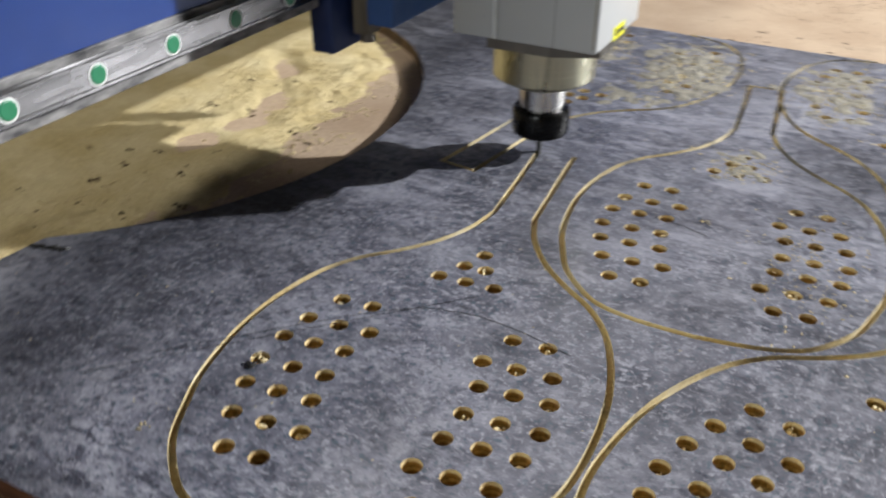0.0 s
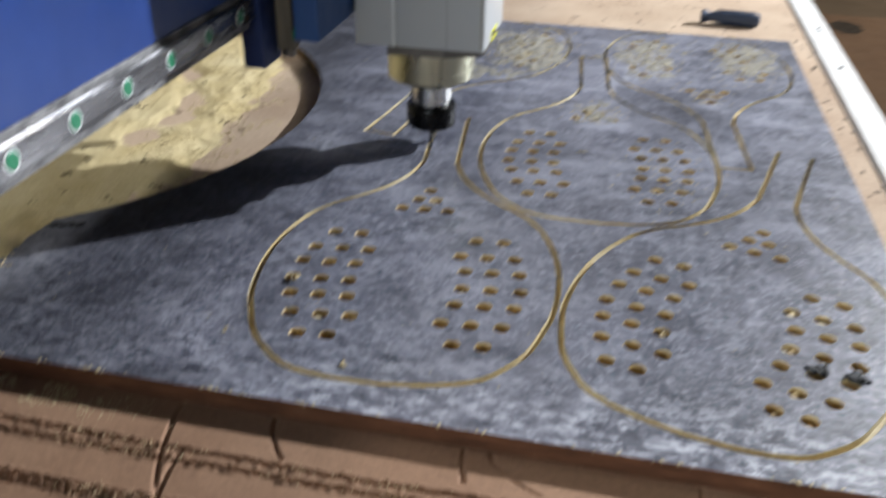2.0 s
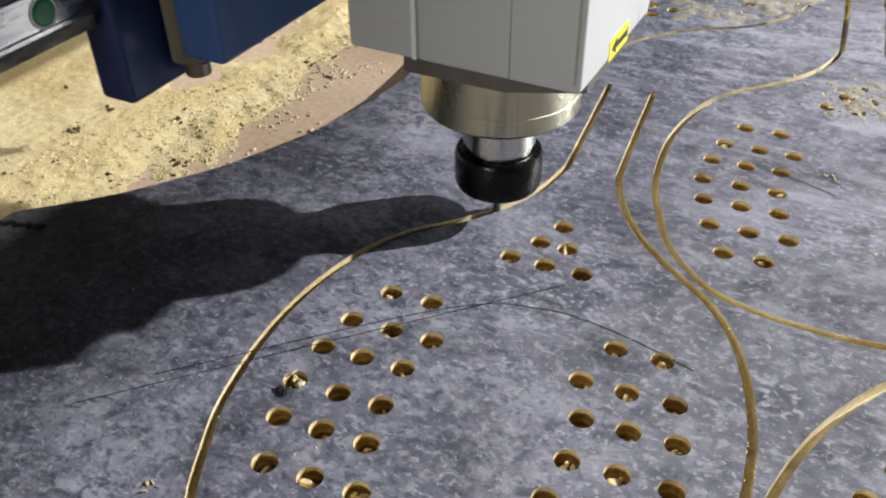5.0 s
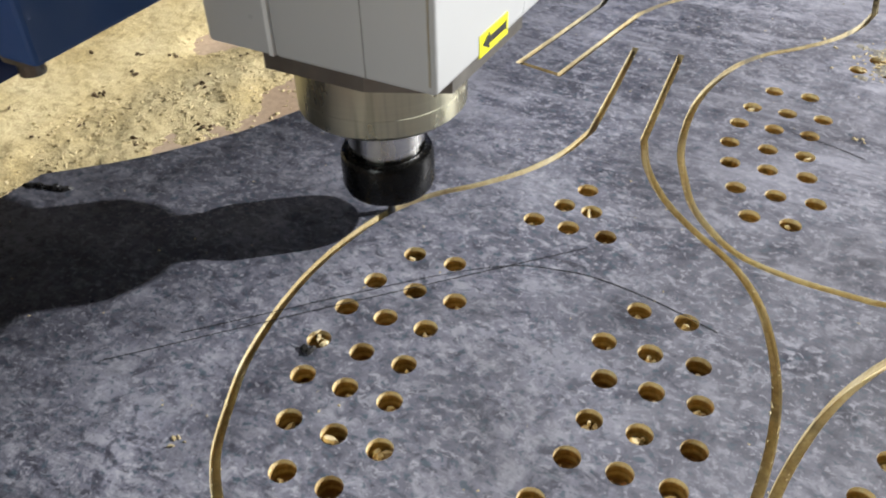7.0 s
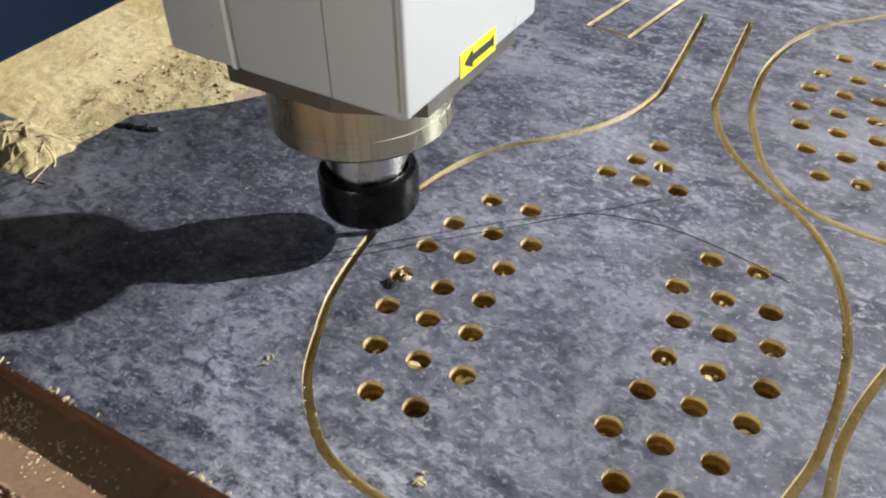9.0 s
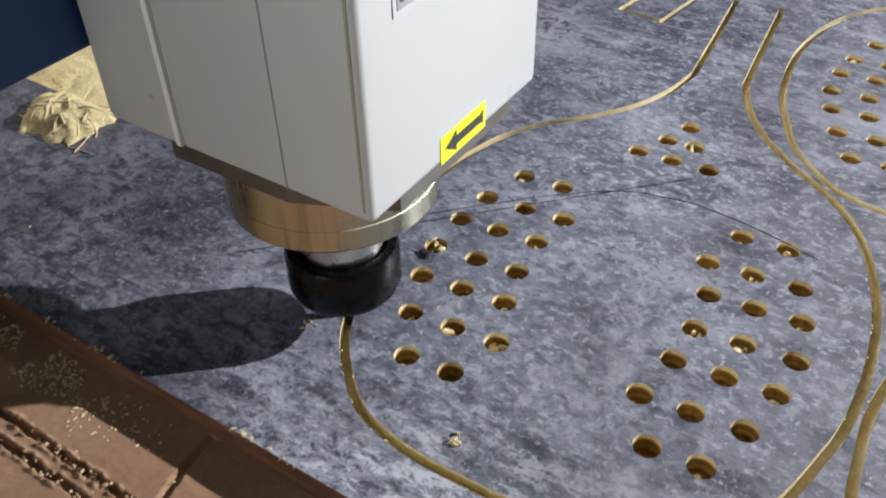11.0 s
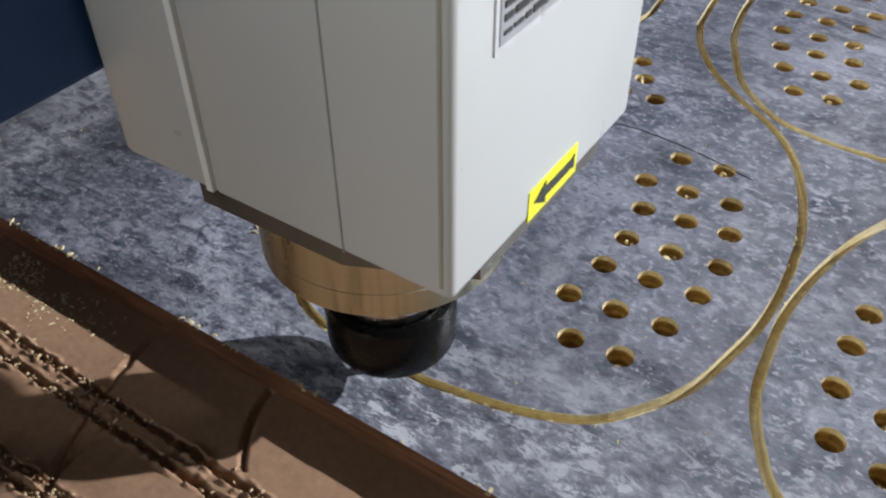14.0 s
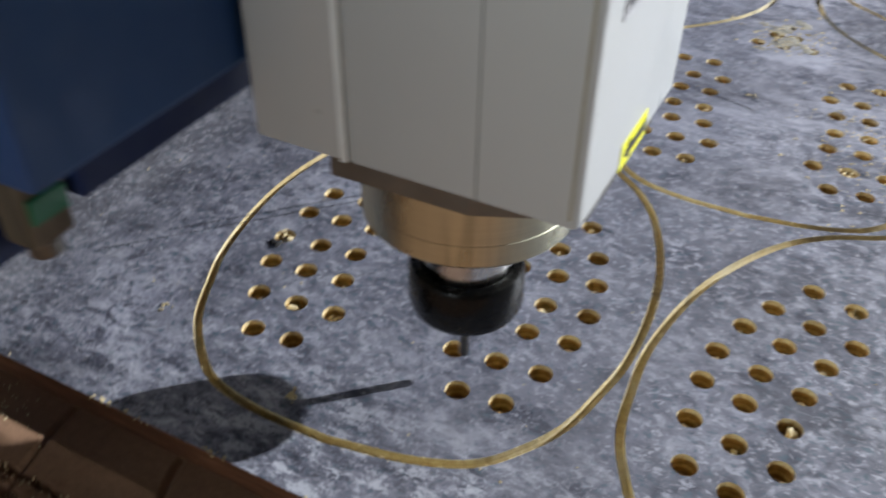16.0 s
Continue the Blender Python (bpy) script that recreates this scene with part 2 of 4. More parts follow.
def turned(name, a, b, rough):
    """Lathe-turned steel: fine rings round the upright axis stretch its highlights along it."""
    m, nt, bs = material(name)
    rings = noise_tex(nt, coords(nt, (0.3, 0.3, 60)), 30, 4, 0.6)
    smudge = noise_tex(nt, coords(nt, (1, 1, 0.35)), 40, 4, 0.6)
    base = ramp(nt, rings, [(0.3, a), (0.7, b)])
    # upright dark bands: reflections put into the steel's base colour
    film = noise_tex(nt, coords(nt, (1, 1, 0.06)), 62, 3, 0.6)
    base = mix(nt, "MULTIPLY", 1.0, base, ramp(nt, film, [(0.36, grey(0.5)), (0.5, grey(0.95)), (0.62, grey(1.0))]))
    nt.links.new(base, bs.inputs["Base Color"])
    nt.links.new(ramp(nt, smudge, [(0.35, grey(rough - 0.08)), (0.65, grey(rough + 0.1))]), bs.inputs["Roughness"])
    bs.inputs["Metallic"].default_value = 1.0
    bs.inputs["Anisotropic"].default_value = 0.75
    tg = nt.nodes.new("ShaderNodeTangent")
    tg.direction_type, tg.axis = "RADIAL", "Z"
    nt.links.new(tg.outputs[0], bs.inputs["Tangent"])
    return m


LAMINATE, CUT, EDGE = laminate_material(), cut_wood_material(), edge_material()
BORE = bore_material()
# darker brown than the other cuts, for the wall of the round opening
DARK_CUT = simple("dark_brown_cut_edge", (0.03, 0.018, 0.009), (0.20, 0.125, 0.055), 45, 0.8, 0, 0.6, 0.002, 0.1, (1, 1, 0.5))
SPOIL = spoil_material("tan_fibreboard", (0.37, 0.262, 0.172), (0.505, 0.385, 0.27))
ROUTED = spoil_material("red_brown_routed_fibreboard", (0.235, 0.130, 0.074), (0.345, 0.206, 0.122))
DUST = dust_material()
CHIP = simple("wood_chip", (0.46, 0.36, 0.18), (0.68, 0.57, 0.35), 300, 0.9)
PALE_CHIP = simple("fresh_pale_chip", (0.62, 0.50, 0.27), (0.80, 0.71, 0.47), 300, 0.85)
CRUMB = simple("tan_fibre_crumbs", (0.36, 0.25, 0.14), (0.58, 0.45, 0.27), 300, 0.95)
TAR = simple("black_tar", (0.004, 0.004, 0.004), (0.012, 0.011, 0.010), 200, 0.6)
CLOD = simple("brown_bark", (0.05, 0.032, 0.016), (0.15, 0.10, 0.05), 200, 0.9)
BARK = simple("dark_debris", (0.012, 0.01, 0.008), (0.05, 0.04, 0.03), 200, 0.9)
BLUE = simple("blue_machine_paint", (0.006, 0.034, 0.175), (0.009, 0.043, 0.215), 12, 0.38, 0, 0.08, 0.0004, 0.08)
# machine blue made paler, with the light on the mounting plate in the colour
BLUE_LIT = simple("lit_mid_blue_paint", (0.018, 0.075, 0.24), (0.03, 0.10, 0.29), 14, 0.5, 0, 0.1, 0.0004, 0.08)
BLUE_DARK = simple("dark_blue_machine_paint", (0.002, 0.018, 0.095), (0.004, 0.026, 0.125), 16, 0.58, 0, 0.1, 0.0004, 0.08)
HOUSING = simple("grey_white_enamel", (0.50, 0.51, 0.50), (0.54, 0.55, 0.543), 6, 0.32, 0, 0.006, 0.0002, 0.05)
TAN_SEAM = simple("dirty_tan_filler", (0.30, 0.265, 0.19), (0.46, 0.425, 0.34), 90, 0.6, 0, 0, 0, 0.1, (1, 1, 0.2))
SEAM = simple("grey_seam_filler", (0.20, 0.20, 0.19), (0.28, 0.28, 0.27), 60, 0.5)
PALE_SEAM = simple("pale_bare_edge", (0.78, 0.79, 0.77), (0.86, 0.87, 0.85), 60, 0.35, 0.0)
STEEL = turned("turned_steel", (0.55, 0.53, 0.39), (0.61, 0.59, 0.445), 0.30)
BRIGHT = turned("bright_ground_steel", (0.66, 0.65, 0.62), (0.72, 0.71, 0.69), 0.24)
DARKSTEEL = simple("dark_steel_plate", (0.14, 0.13, 0.115), (0.2, 0.19, 0.17), 30, 0.42, 0.8)
BLACK = simple("black_oxide_steel", (0.004, 0.004, 0.004), (0.008, 0.008, 0.008), 60, 0.27, 0.6, 0.05, 0.0002, 0.06)
CARBIDE = simple("dark_cutter_steel", (0.09, 0.09, 0.09), (0.16, 0.16, 0.15), 200, 0.35, 0.9)
RAIL = simple("linear_rail_steel", (0.06, 0.058, 0.06), (0.30, 0.295, 0.30), 28, 0.26, 0.95, 0.12, 0.0005, 0.1, (1, 0.22, 1.5))
GREEN = simple("green_plastic_plug", (0.012, 0.17, 0.075), (0.02, 0.22, 0.1), 80, 0.45)
TAN_STEEL = simple("dust_coated_steel", (0.10, 0.085, 0.06), (0.27, 0.225, 0.16), 60, 0.75, 0.1, 0.4, 0.001, 0.12, (1, 1, 0.12))
PEELED = simple("peeled_dusty_white_paint", (0.02, 0.02, 0.024), (0.40, 0.39, 0.38), 55, 0.7, 0.1, 0.4, 0.001, 0.1, (1, 0.5, 1.5))
YELLOW = simple("yellow_sticker", (0.74, 0.72, 0.015), (0.8, 0.78, 0.02), 30, 0.4)
INK = simple("black_print", (0.012, 0.012, 0.012), (0.02, 0.02, 0.02), 60, 0.4)
SILVER = simple("brushed_label_border", (0.48, 0.48, 0.49), (0.6, 0.6, 0.61), 60, 0.35, 0.2)
PLATE_GREY = simple("printed_plate_grey", (0.26, 0.26, 0.27), (0.34, 0.34, 0.35), 60, 0.35)
WHITE = simple("white_painted_edge", (0.66, 0.645, 0.61), (0.8, 0.79, 0.76), 18, 0.45, 0, 0.15, 0.0006)
FLOOR = simple("brown_dusty_floor", (0.13, 0.088, 0.052), (0.20, 0.14, 0.086), 2.2, 0.75, 0, 0.2, 0.002)
STAIN = simple("dark_oil_stain", (0.035, 0.026, 0.018), (0.07, 0.05, 0.034), 9, 0.6)
CARD = simple("brown_card_sheet", (0.20, 0.115, 0.065), (0.27, 0.165, 0.095), 6, 0.8)
SALMON = simple("salmon_tape", (0.50, 0.2, 0.13), (0.6, 0.27, 0.18), 30, 0.6)
PINK = simple("pink_plastic_sheet", (0.62, 0.03, 0.16), (0.7, 0.05, 0.21), 8, 0.5)
WALLP = simple("grey_workshop_wall", (0.30, 0.29, 0.27), (0.4, 0.39, 0.37), 3, 0.85, 0, 0.1, 0.002)
NAVY = simple("navy_rubber_grip", (0.026, 0.04, 0.075), (0.038, 0.056, 0.1), 60, 0.55, 0, 0.1, 0.0004)


def bottle_material():
    m, nt, bs = material("clear_bottle_plastic")
    bs.inputs["Base Color"].default_value = (0.86, 0.92, 0.97, 1)
    bs.inputs["Roughness"].default_value = 0.03
    bs.inputs["IOR"].default_value = 1.12
    bs.inputs["Transmission Weight"].default_value = 0.88
    bump(nt, bs, noise_tex(nt, coords(nt), 30, 2), 0.3, 0.002)
    return m


BOTTLE = bottle_material()

# ------------------------------------------------------------ mesh helpers


def part(name, bm, mats, parent=None, label="", smooth=False):
    me = bpy.data.meshes.new(name)
    bmesh.ops.recalc_face_normals(bm, faces=bm.faces[:])
    bm.to_mesh(me)
    bm.free()
    for mt in mats if isinstance(mats, (list, tuple)) else [mats]:
        me.materials.append(mt)
    if smooth:
        me.shade_smooth()
        me.set_sharp_from_angle(angle=radians(35))
    ob = new(name, me)
    ob.parent = parent
    if label:
        ob["label"] = label
    return ob


def box(x0, x1, y0, y1, z0, z1, bevel=0.0, seg=2, bm=None):
    out = bm or bmesh.new()
    got = bmesh.ops.create_cube(out, size=1.0)["verts"]
    for v in got:
        v.co = Vector((x0 + (v.co.x + 0.5) * (x1 - x0), y0 + (v.co.y + 0.5) * (y1 - y0), z0 + (v.co.z + 0.5) * (z1 - z0)))
    if bevel:
        edges = list({e for v in got for e in v.link_edges})
        bmesh.ops.bevel(out, geom=edges, offset=bevel, segments=seg, affect="EDGES", profile=0.5)
    return out


def lathe(profile, seg=48, bm=None, centre=(0, 0, 0), axis="z"):
    """Turns (radius, height) pairs about an upright axis; axis x or y lays it down."""
    out = bm or bmesh.new()
    rings = []
    for r, h in profile:
        ring = []
        for i in range(seg):
            a = 2 * math.pi * i / seg
            p = (r * math.cos(a), r * math.sin(a), h)
            if axis == "x":
                p = (h, p[0], p[1])
            elif axis == "y":
                p = (p[0], h, p[1])
            ring.append(out.verts.new(Vector(p) + Vector(centre)))
        rings.append(ring)
    for a, b in zip(rings, rings[1:]):
        for i in range(seg):
            out.faces.new((a[i], a[(i + 1) % seg], b[(i + 1) % seg], b[i]))
    for ring in (rings[0], rings[-1]):
        out.faces.new(ring)
    return out


def prism(points, z0, z1, bm=None):
    out = bm or bmesh.new()
    lo = [out.verts.new((x, y, z0)) for x, y in points]
    hi = [out.verts.new((x, y, z1)) for x, y in points]
    n = len(points)
    for i in range(n):
        out.faces.new((lo[i], lo[(i + 1) % n], hi[(i + 1) % n], hi[i]))
    out.faces.new(lo[::-1]), out.faces.new(hi)
    return out


def thing(name, label, category, at=(0, 0, 0), group="", kind=""):
    ob = new(name)
    ob.location = at
    return tagged(ob, label, category, group, kind)


# ------------------------------------------------------------ plan
SHEET_T = 0.019                       # thickness of the plywood sheet; its face lies at z = 0
X0, X1, Y0, Y1 = -1.75, 0.232, 0.2395, 1.4597
BED_Z = -SHEET_T
GROOVE_D, HOLE_D, GROOVE_W, HOLE_R = 0.0090, 0.0155, 0.0062, 0.0080
CUT_C, CUT_R = (-1.02, 0.85), 0.479   # where a larger round piece has been lifted out

# half of the chair panel's outline: from the neck's end round to the bottom
HALF = [(0.0225, 0.473), (0.0222, 0.39), (0.0225, 0.308), (0.034, 0.268), (0.056, 0.229), (0.084, 0.198), (0.114, 0.171),
        (0.136, 0.139), (0.150, 0.100), (0.158, 0.057), (0.159, 0.012), (0.154, -0.034), (0.144, -0.068), (0.131, -0.102),
        (0.112, -0.128), (0.088, -0.149), (0.050, -0.1605), (0.0, -0.165)]
HOLES = [(0.097, 0.1), (0.066, 0.1), (0.111, 0.064), (0.081, 0.064), (0.0515, 0.064), (0.1175, 0.033), (0.0885, 0.033), (0.0595, 0.033),
         (0.12, -0.001), (0.089, -0.001), (0.0595, -0.001), (0.1145, -0.0315), (0.085, -0.0315), (0.055, -0.0315),
         (0.1045, -0.0655), (0.0745, -0.0655), (0.045, -0.0655), (0.089, -0.099), (0.0595, -0.099)]
TOP_HOLES = [(-0.002, 0.22), (-0.0135, 0.195), (0.008, 0.194), (-0.03, 0.17), (-0.003, 0.169), (0.0255, 0.168)]
# panel: centre, turn, whether the neck's end is cut across
PANELS = [((-0.2772, 0.4442), 5.78, False), ((-0.1012, 0.792), 4.7, True), ((0.0460, 0.4355), -14.5, False),
          ((0.037, 1.297), 185.1, True), ((-0.344, 1.298), 171.2, True)]


def spline(pts, n=6, corner=()):
    """A smooth line through the points; corner: indices where it may turn sharply."""
    out = []
    for i in range(len(pts) - 1):
        p1, p2 = Vector(pts[i]), Vector(pts[i + 1])
        p0 = Vector(pts[i - 1]) if i > 0 and i not in corner else p1 - (p2 - p1)
        p3 = Vector(pts[i + 2]) if i + 2 < len(pts) and i + 1 not in corner else p2 + (p2 - p1)
        for k in range(n):
            t = k / n
            out.append(0.5 * (2 * p1 + (p2 - p0) * t + (2 * p0 - 5 * p1 + 4 * p2 - p3) * t * t + (3 * p1 - 3 * p2 + p3 - p0) * t ** 3))
    return out + [Vector(pts[-1])]


HALF_LINE = spline(HALF, 5, corner=(2,))
OUTLINE = [Vector((-p.x, p.y)) for p in HALF_LINE] + HALF_LINE[-2::-1]     # from the neck's left end round to its right end


def placed(p, centre, turn):
    c, s = math.cos(radians(turn)), math.sin(radians(turn))
    return Vector((centre[0] + c * p[0] - s * p[1], centre[1] + s * p[0] + c * p[1]))


def offset(line, d, closed=False):
    out = []
    n = len(line)
    for i, p in enumerate(line):
        a = line[max(i - 1, 0)]
        b = line[min(i + 1, n - 1)]
        t = (b - a).normalized()
        out.append(p + Vector((-t.y, t.x)) * d)
    return out

# ------------------------------------------------------------ room
def room():
    zf = -0.82
    part("floor", box(-4.0, 5.0, -3.2, 8.0, zf - 0.1, zf), FLOOR)["kind"] = "structure"
    part("ceiling", box(-4.0, 5.0, -3.2, 8.0, 3.3, 3.4), WALLP)["kind"] = "structure"
    for name, b in (("wall_west", (-4.1, -4.0, -3.2, 8.0)), ("wall_east", (5.0, 5.1, -3.2, 8.0)),
                    ("wall_south", (-4.1, 5.1, -3.3, -3.2)), ("wall_north", (-4.1, 5.1, 8.0, 8.1))):
        part(name, box(*b, zf - 0.1, 3.4), WALLP)["kind"] = "structure"
    for ob in bpy.data.objects:
        if ob.get("kind") == "structure":
            ob["label"] = {"floor": "brown dusty workshop floor", "ceiling": "plain grey workshop ceiling"}.get(ob.name, "plain grey workshop wall")


room()


# ------------------------------------------------------------ machine bed
def fbm(x, y, s, o=4):
    return noise.fractal(Vector((x * s, y * s, 3.7)), 1.0, 2.0, o)


# routed tracks along x: y, half the distance between their two kerfs, depth
NEAR_TRACKS = [(0.179, 0.0062, 0.0052), (0.126, 0.0034, 0.004), (0.066, 0.0062, 0.0052), (0.010, 0.0034, 0.004), (-0.05, 0.0062, 0.0052), (-0.105, 0.0034, 0.004)]
# short cross cuts: x at the sheet's edge, x at the other end, y from, y to
CROSS = [(-0.425, -0.395, 0.24, 0.13), (-0.338, -0.315, 0.24, 0.19), (-0.172, -0.166, 0.24, 0.20), (-0.15, -0.105, 0.24, 0.20), (-0.40, -0.385, 0.18, 0.10),
         (-0.58, -0.60, 0.19, 0.06), (-0.26, -0.28, 0.12, 0.0), (0.02, 0.05, 0.24, 0.13)]


def near_height(x, y):
    z = 0.0003 * fbm(x, y, 40)
    for yc, w, d in NEAR_TRACKS:
        yy = y - yc + 0.0035 * fbm(x, 0.3 + yc, 6, 2)
        if abs(yy) > 0.022:
            continue
        rough = fbm(x, y, 210, 3)
        for side in (-1, 1):
            q = abs(yy - side * w + 0.0014 * fbm(x, side, 120, 3)) / 0.0026
            if q < 1:
                z -= d * (1 - q ** 4) * (0.85 + 0.5 * rough)
            elif q < 2.2:
                z += max(0.0, 0.0017 * (2.2 - q) * (0.3 + 2.2 * fbm(x * 0.8, y, 190, 3)))
    for xa, xb, ya, yb in CROSS:
        if min(ya, yb) < y < max(ya, yb):
            u = (y - ya) / (yb - ya)
            q = abs(x - (xa + (xb - xa) * u * u)) / 0.0026
            if q < 1:
                z -= 0.0035 * (1 - q ** 4)
            elif q < 2.0:
                z += max(0.0, 0.0008 * (2 - q) * (0.3 + 1.5 * fbm(x, y, 170, 3)))
    return z


def grid(x0, x1, y0, y1, nx, ny, height, keep=None):
    verts, faces, index = [], [], {}
    for j in range(ny + 1):
        for i in range(nx + 1):
            x, y = x0 + (x1 - x0) * i / nx, y0 + (y1 - y0) * j / ny
            index[i, j] = len(verts)
            verts.append((x, y, height(x, y)))
    for j in range(ny):
        for i in range(nx):
            q = (index[i, j], index[i + 1, j], index[i + 1, j + 1], index[i, j + 1])
            if keep is None or any(keep(*verts[k]) for k in q):
                faces.append(q)
    me = bpy.data.meshes.new("surface")
    me.from_pydata(verts, [], faces)
    me.shade_smooth()
    return me


def bed():
    b = thing("machine_bed", "tan fibreboard router bed with routed tracks and a white painted rim", "machine bed", (0, 0, BED_Z))
    part("spoilboard", prism([(-2.4, 0.2405), (0.2845, 0.2405), (0.2612, 2.12), (-2.4, 2.12)], -0.03, 0.0), SPOIL, b)
    part("spoilboard", box(0.262, 0.284, -1.0, 0.2405, -0.03, -0.0005), ROUTED, b)
    me = grid(-0.95, 0.262, 0.02, 0.2405, 860, 240, near_height)
    me.materials.append(ROUTED)
    sb = new("routed_spoilboard", me)
    sb.parent = b
    sb["label"] = "red-brown fibreboard with rough routed tracks"
    part("spoilboard", box(-2.4, -0.95, 0.02, 0.2405, -0.03, -0.0005), ROUTED, b)
    part("spoilboard", box(-2.4, 0.262, -1.0, 0.02, -0.03, -0.0005), ROUTED, b)
    part("underlay", box(-0.95, 0.262, 0.02, 0.2405, -0.03, -0.012), ROUTED, b)
    pts = [(0.3035, -1.0), (0.354, -1.0), (0.3155, 2.085)]
    pts += [(0.2855 + 0.03 * math.cos(q), 2.085 + 0.03 * math.sin(q)) for q in (0.4, 0.8, 1.2)] + [(0.2645, 2.116)]
    rim = prism(pts, -0.06, 0.006)
    bmesh.ops.bevel(rim, geom=[e for e in rim.edges if all(v.co.z > 0 for v in e.verts)], offset=0.003, segments=2, affect="EDGES")
    part("gap_filler", prism([(0.2997, -1.0), (0.3030, -1.0), (0.2643, 2.11), (0.2615, 2.11)], -0.03, -0.003), BARK, b, "dark dirt-filled gap")
    part("rim", rim, WHITE, b, "white painted rim with dark crumbs")
    part("apron", box(-2.4, 0.31, -1.0, 2.11, -0.14, -0.031), WHITE, b)
    for x in (-2.2, 0.2):
        for y in (-0.85, 1.95):
            part("leg", box(x - 0.05, x + 0.05, y - 0.05, y + 0.05, -0.82 - BED_Z, -0.141, 0.004), DARKSTEEL, b)


bed()


# ------------------------------------------------------------ plywood sheet with its grooves and holes
def sheet():
    verts, faces, kinds, spots = [], [], [], []

    def add(poly, kind):
        k = len(verts)
        verts.extend(Vector((p[0], p[1])) for p in poly)
        faces.append(list(range(k, k + len(poly))))
        kinds.append(kind)

    add([(X0, Y0), (X1 + 0.006, Y0), (X1 - 0.012, Y1), (X0, Y1)], ("sheet",))
    cut = []
    for i in range(97):
        a = -0.87 + (2 * math.pi - 0.62) * i / 96
        wob = 0.0016 * noise.noise(Vector((9 * math.cos(a), 9 * math.sin(a), 0)))
        cut.append((CUT_C[0] + (CUT_R + wob) * math.cos(a), CUT_C[1] + (CUT_R + wob) * math.sin(a)))
    cut += [(-1.10, 0.43), (-0.716, 0.43)]
    add(cut, ("cut",))
    for n, (c, turn, closed) in enumerate(PANELS):
        line = [placed(p, c, turn) for p in OUTLINE]
        inner = line
        add(inner, ("panel", n))
        L, R = offset(line, GROOVE_W / 2), offset(line, -GROOVE_W / 2)
        add(L + R[::-1], ("groove",))
        if closed:
            a, b = line[0], line[-1]
            t = (b - a).normalized() * GROOVE_W / 2
            s = Vector((-t.y, t.x)) * 0.8
            add([a - t - s, b + t - s, b + t + s, a - t + s], ("groove",))
        holes = [(x, y) for x, y in HOLES] + [(-x, y) for x, y in HOLES] + TOP_HOLES
        for x, y in holes:
            q = placed((x, y), c, turn)
            spots.append(q)
            add([(q.x + HOLE_R * math.cos(2 * math.pi * k / 22), q.y + HOLE_R * math.sin(2 * math.pi * k / 22)) for k in range(22)], ("hole",))
    pairs = [(f[i], f[(i + 1) % len(f)]) for f in faces for i in range(len(f))]
    vo, eo, fo, vi, ei, fi = geometry.delaunay_2d_cdt(verts, pairs, [], 0, 1e-6)
    mid = np.array([[sum(vo[i].x for i in f) / 3, sum(vo[i].y for i in f) / 3] for f in fo])

    def within(poly):
        """Which middles lie inside a closed line."""
        q = np.array([(p[0], p[1]) for p in poly])
        r = np.roll(q, -1, axis=0)
        odd = np.zeros(len(mid), bool)
        for (ax, ay), (bx, by) in zip(q, r):
            if ay != by:
                hit = ((ay > mid[:, 1]) != (by > mid[:, 1])) & (mid[:, 0] < (bx - ax) * (mid[:, 1] - ay) / (by - ay) + ax)
                odd ^= hit
        return odd

    def near(a, b, w):
        """Which middles lie within w of a stretch from a to b."""
        a, b = np.array(a), np.array(b)
        u = np.clip(((mid - a) @ (b - a)) / ((b - a) @ (b - a)), 0, 1)
        return np.hypot(*(mid - a - u[:, None] * (b - a)).T) < w

    on = within([verts[i] for i in faces[0]]) & ~within(cut)
    depth, panel_of = np.zeros(len(mid)), np.full(len(mid), -1)
    for n, (c, turn, closed) in enumerate(PANELS):
        line = [placed(p, c, turn) for p in OUTLINE]
        panel_of[within(line)] = n
        band = np.zeros(len(mid), bool)
        for p, q in zip(line, line[1:]):
            band |= near(p, q, GROOVE_W * 0.499)
        if closed:
            band |= near(line[0], line[-1], GROOVE_W * 0.45)
        depth[band] = -GROOVE_D
        panel_of[band] = -1
    for q in spots:
        depth[np.hypot(mid[:, 0] - q.x, mid[:, 1] - q.y) < HOLE_R] = -HOLE_D
    level = [float(d) if o else None for d, o in zip(depth, on)]
    owner = [int(k) if o else -1 for k, o in zip(panel_of, on)]
    made = {}

    def mesh_for(k):
        return made.setdefault(k, ([], [], [], {}))

    def vert(k, i, z):
        v, _, _, ix = mesh_for(k)
        key = (i, round(z, 5))
        if key not in ix:
            ix[key] = len(v)
            v.append((vo[i].x, vo[i].y, z))
        return ix[key]

    edges = {}
    for t, f in enumerate(fo):
        f = list(f)
        for a, b in zip(f, f[1:] + f[:1]):
            edges.setdefault((min(a, b), max(a, b)), []).append(t)
        if level[t] is None:
            continue
        pts = [vo[i] for i in f]
        area = sum(p.x * q.y - q.x * p.y for p, q in zip(pts, pts[1:] + pts[:1]))
        if area < 0:
            f = f[::-1]
        k = owner[t]
        _, fs, ms, _ = mesh_for(k)
        fs.append([vert(k, i, level[t]) for i in f])
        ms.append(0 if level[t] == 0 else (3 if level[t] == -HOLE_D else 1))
    for (a, b), ts in edges.items():
        lv = [level[t] for t in ts] + [None] * (2 - len(ts))
        za, zb = (-SHEET_T if z is None else z for z in lv)
        if za == zb:
            continue
        hi = 0 if za > zb else 1
        lo = 1 - hi
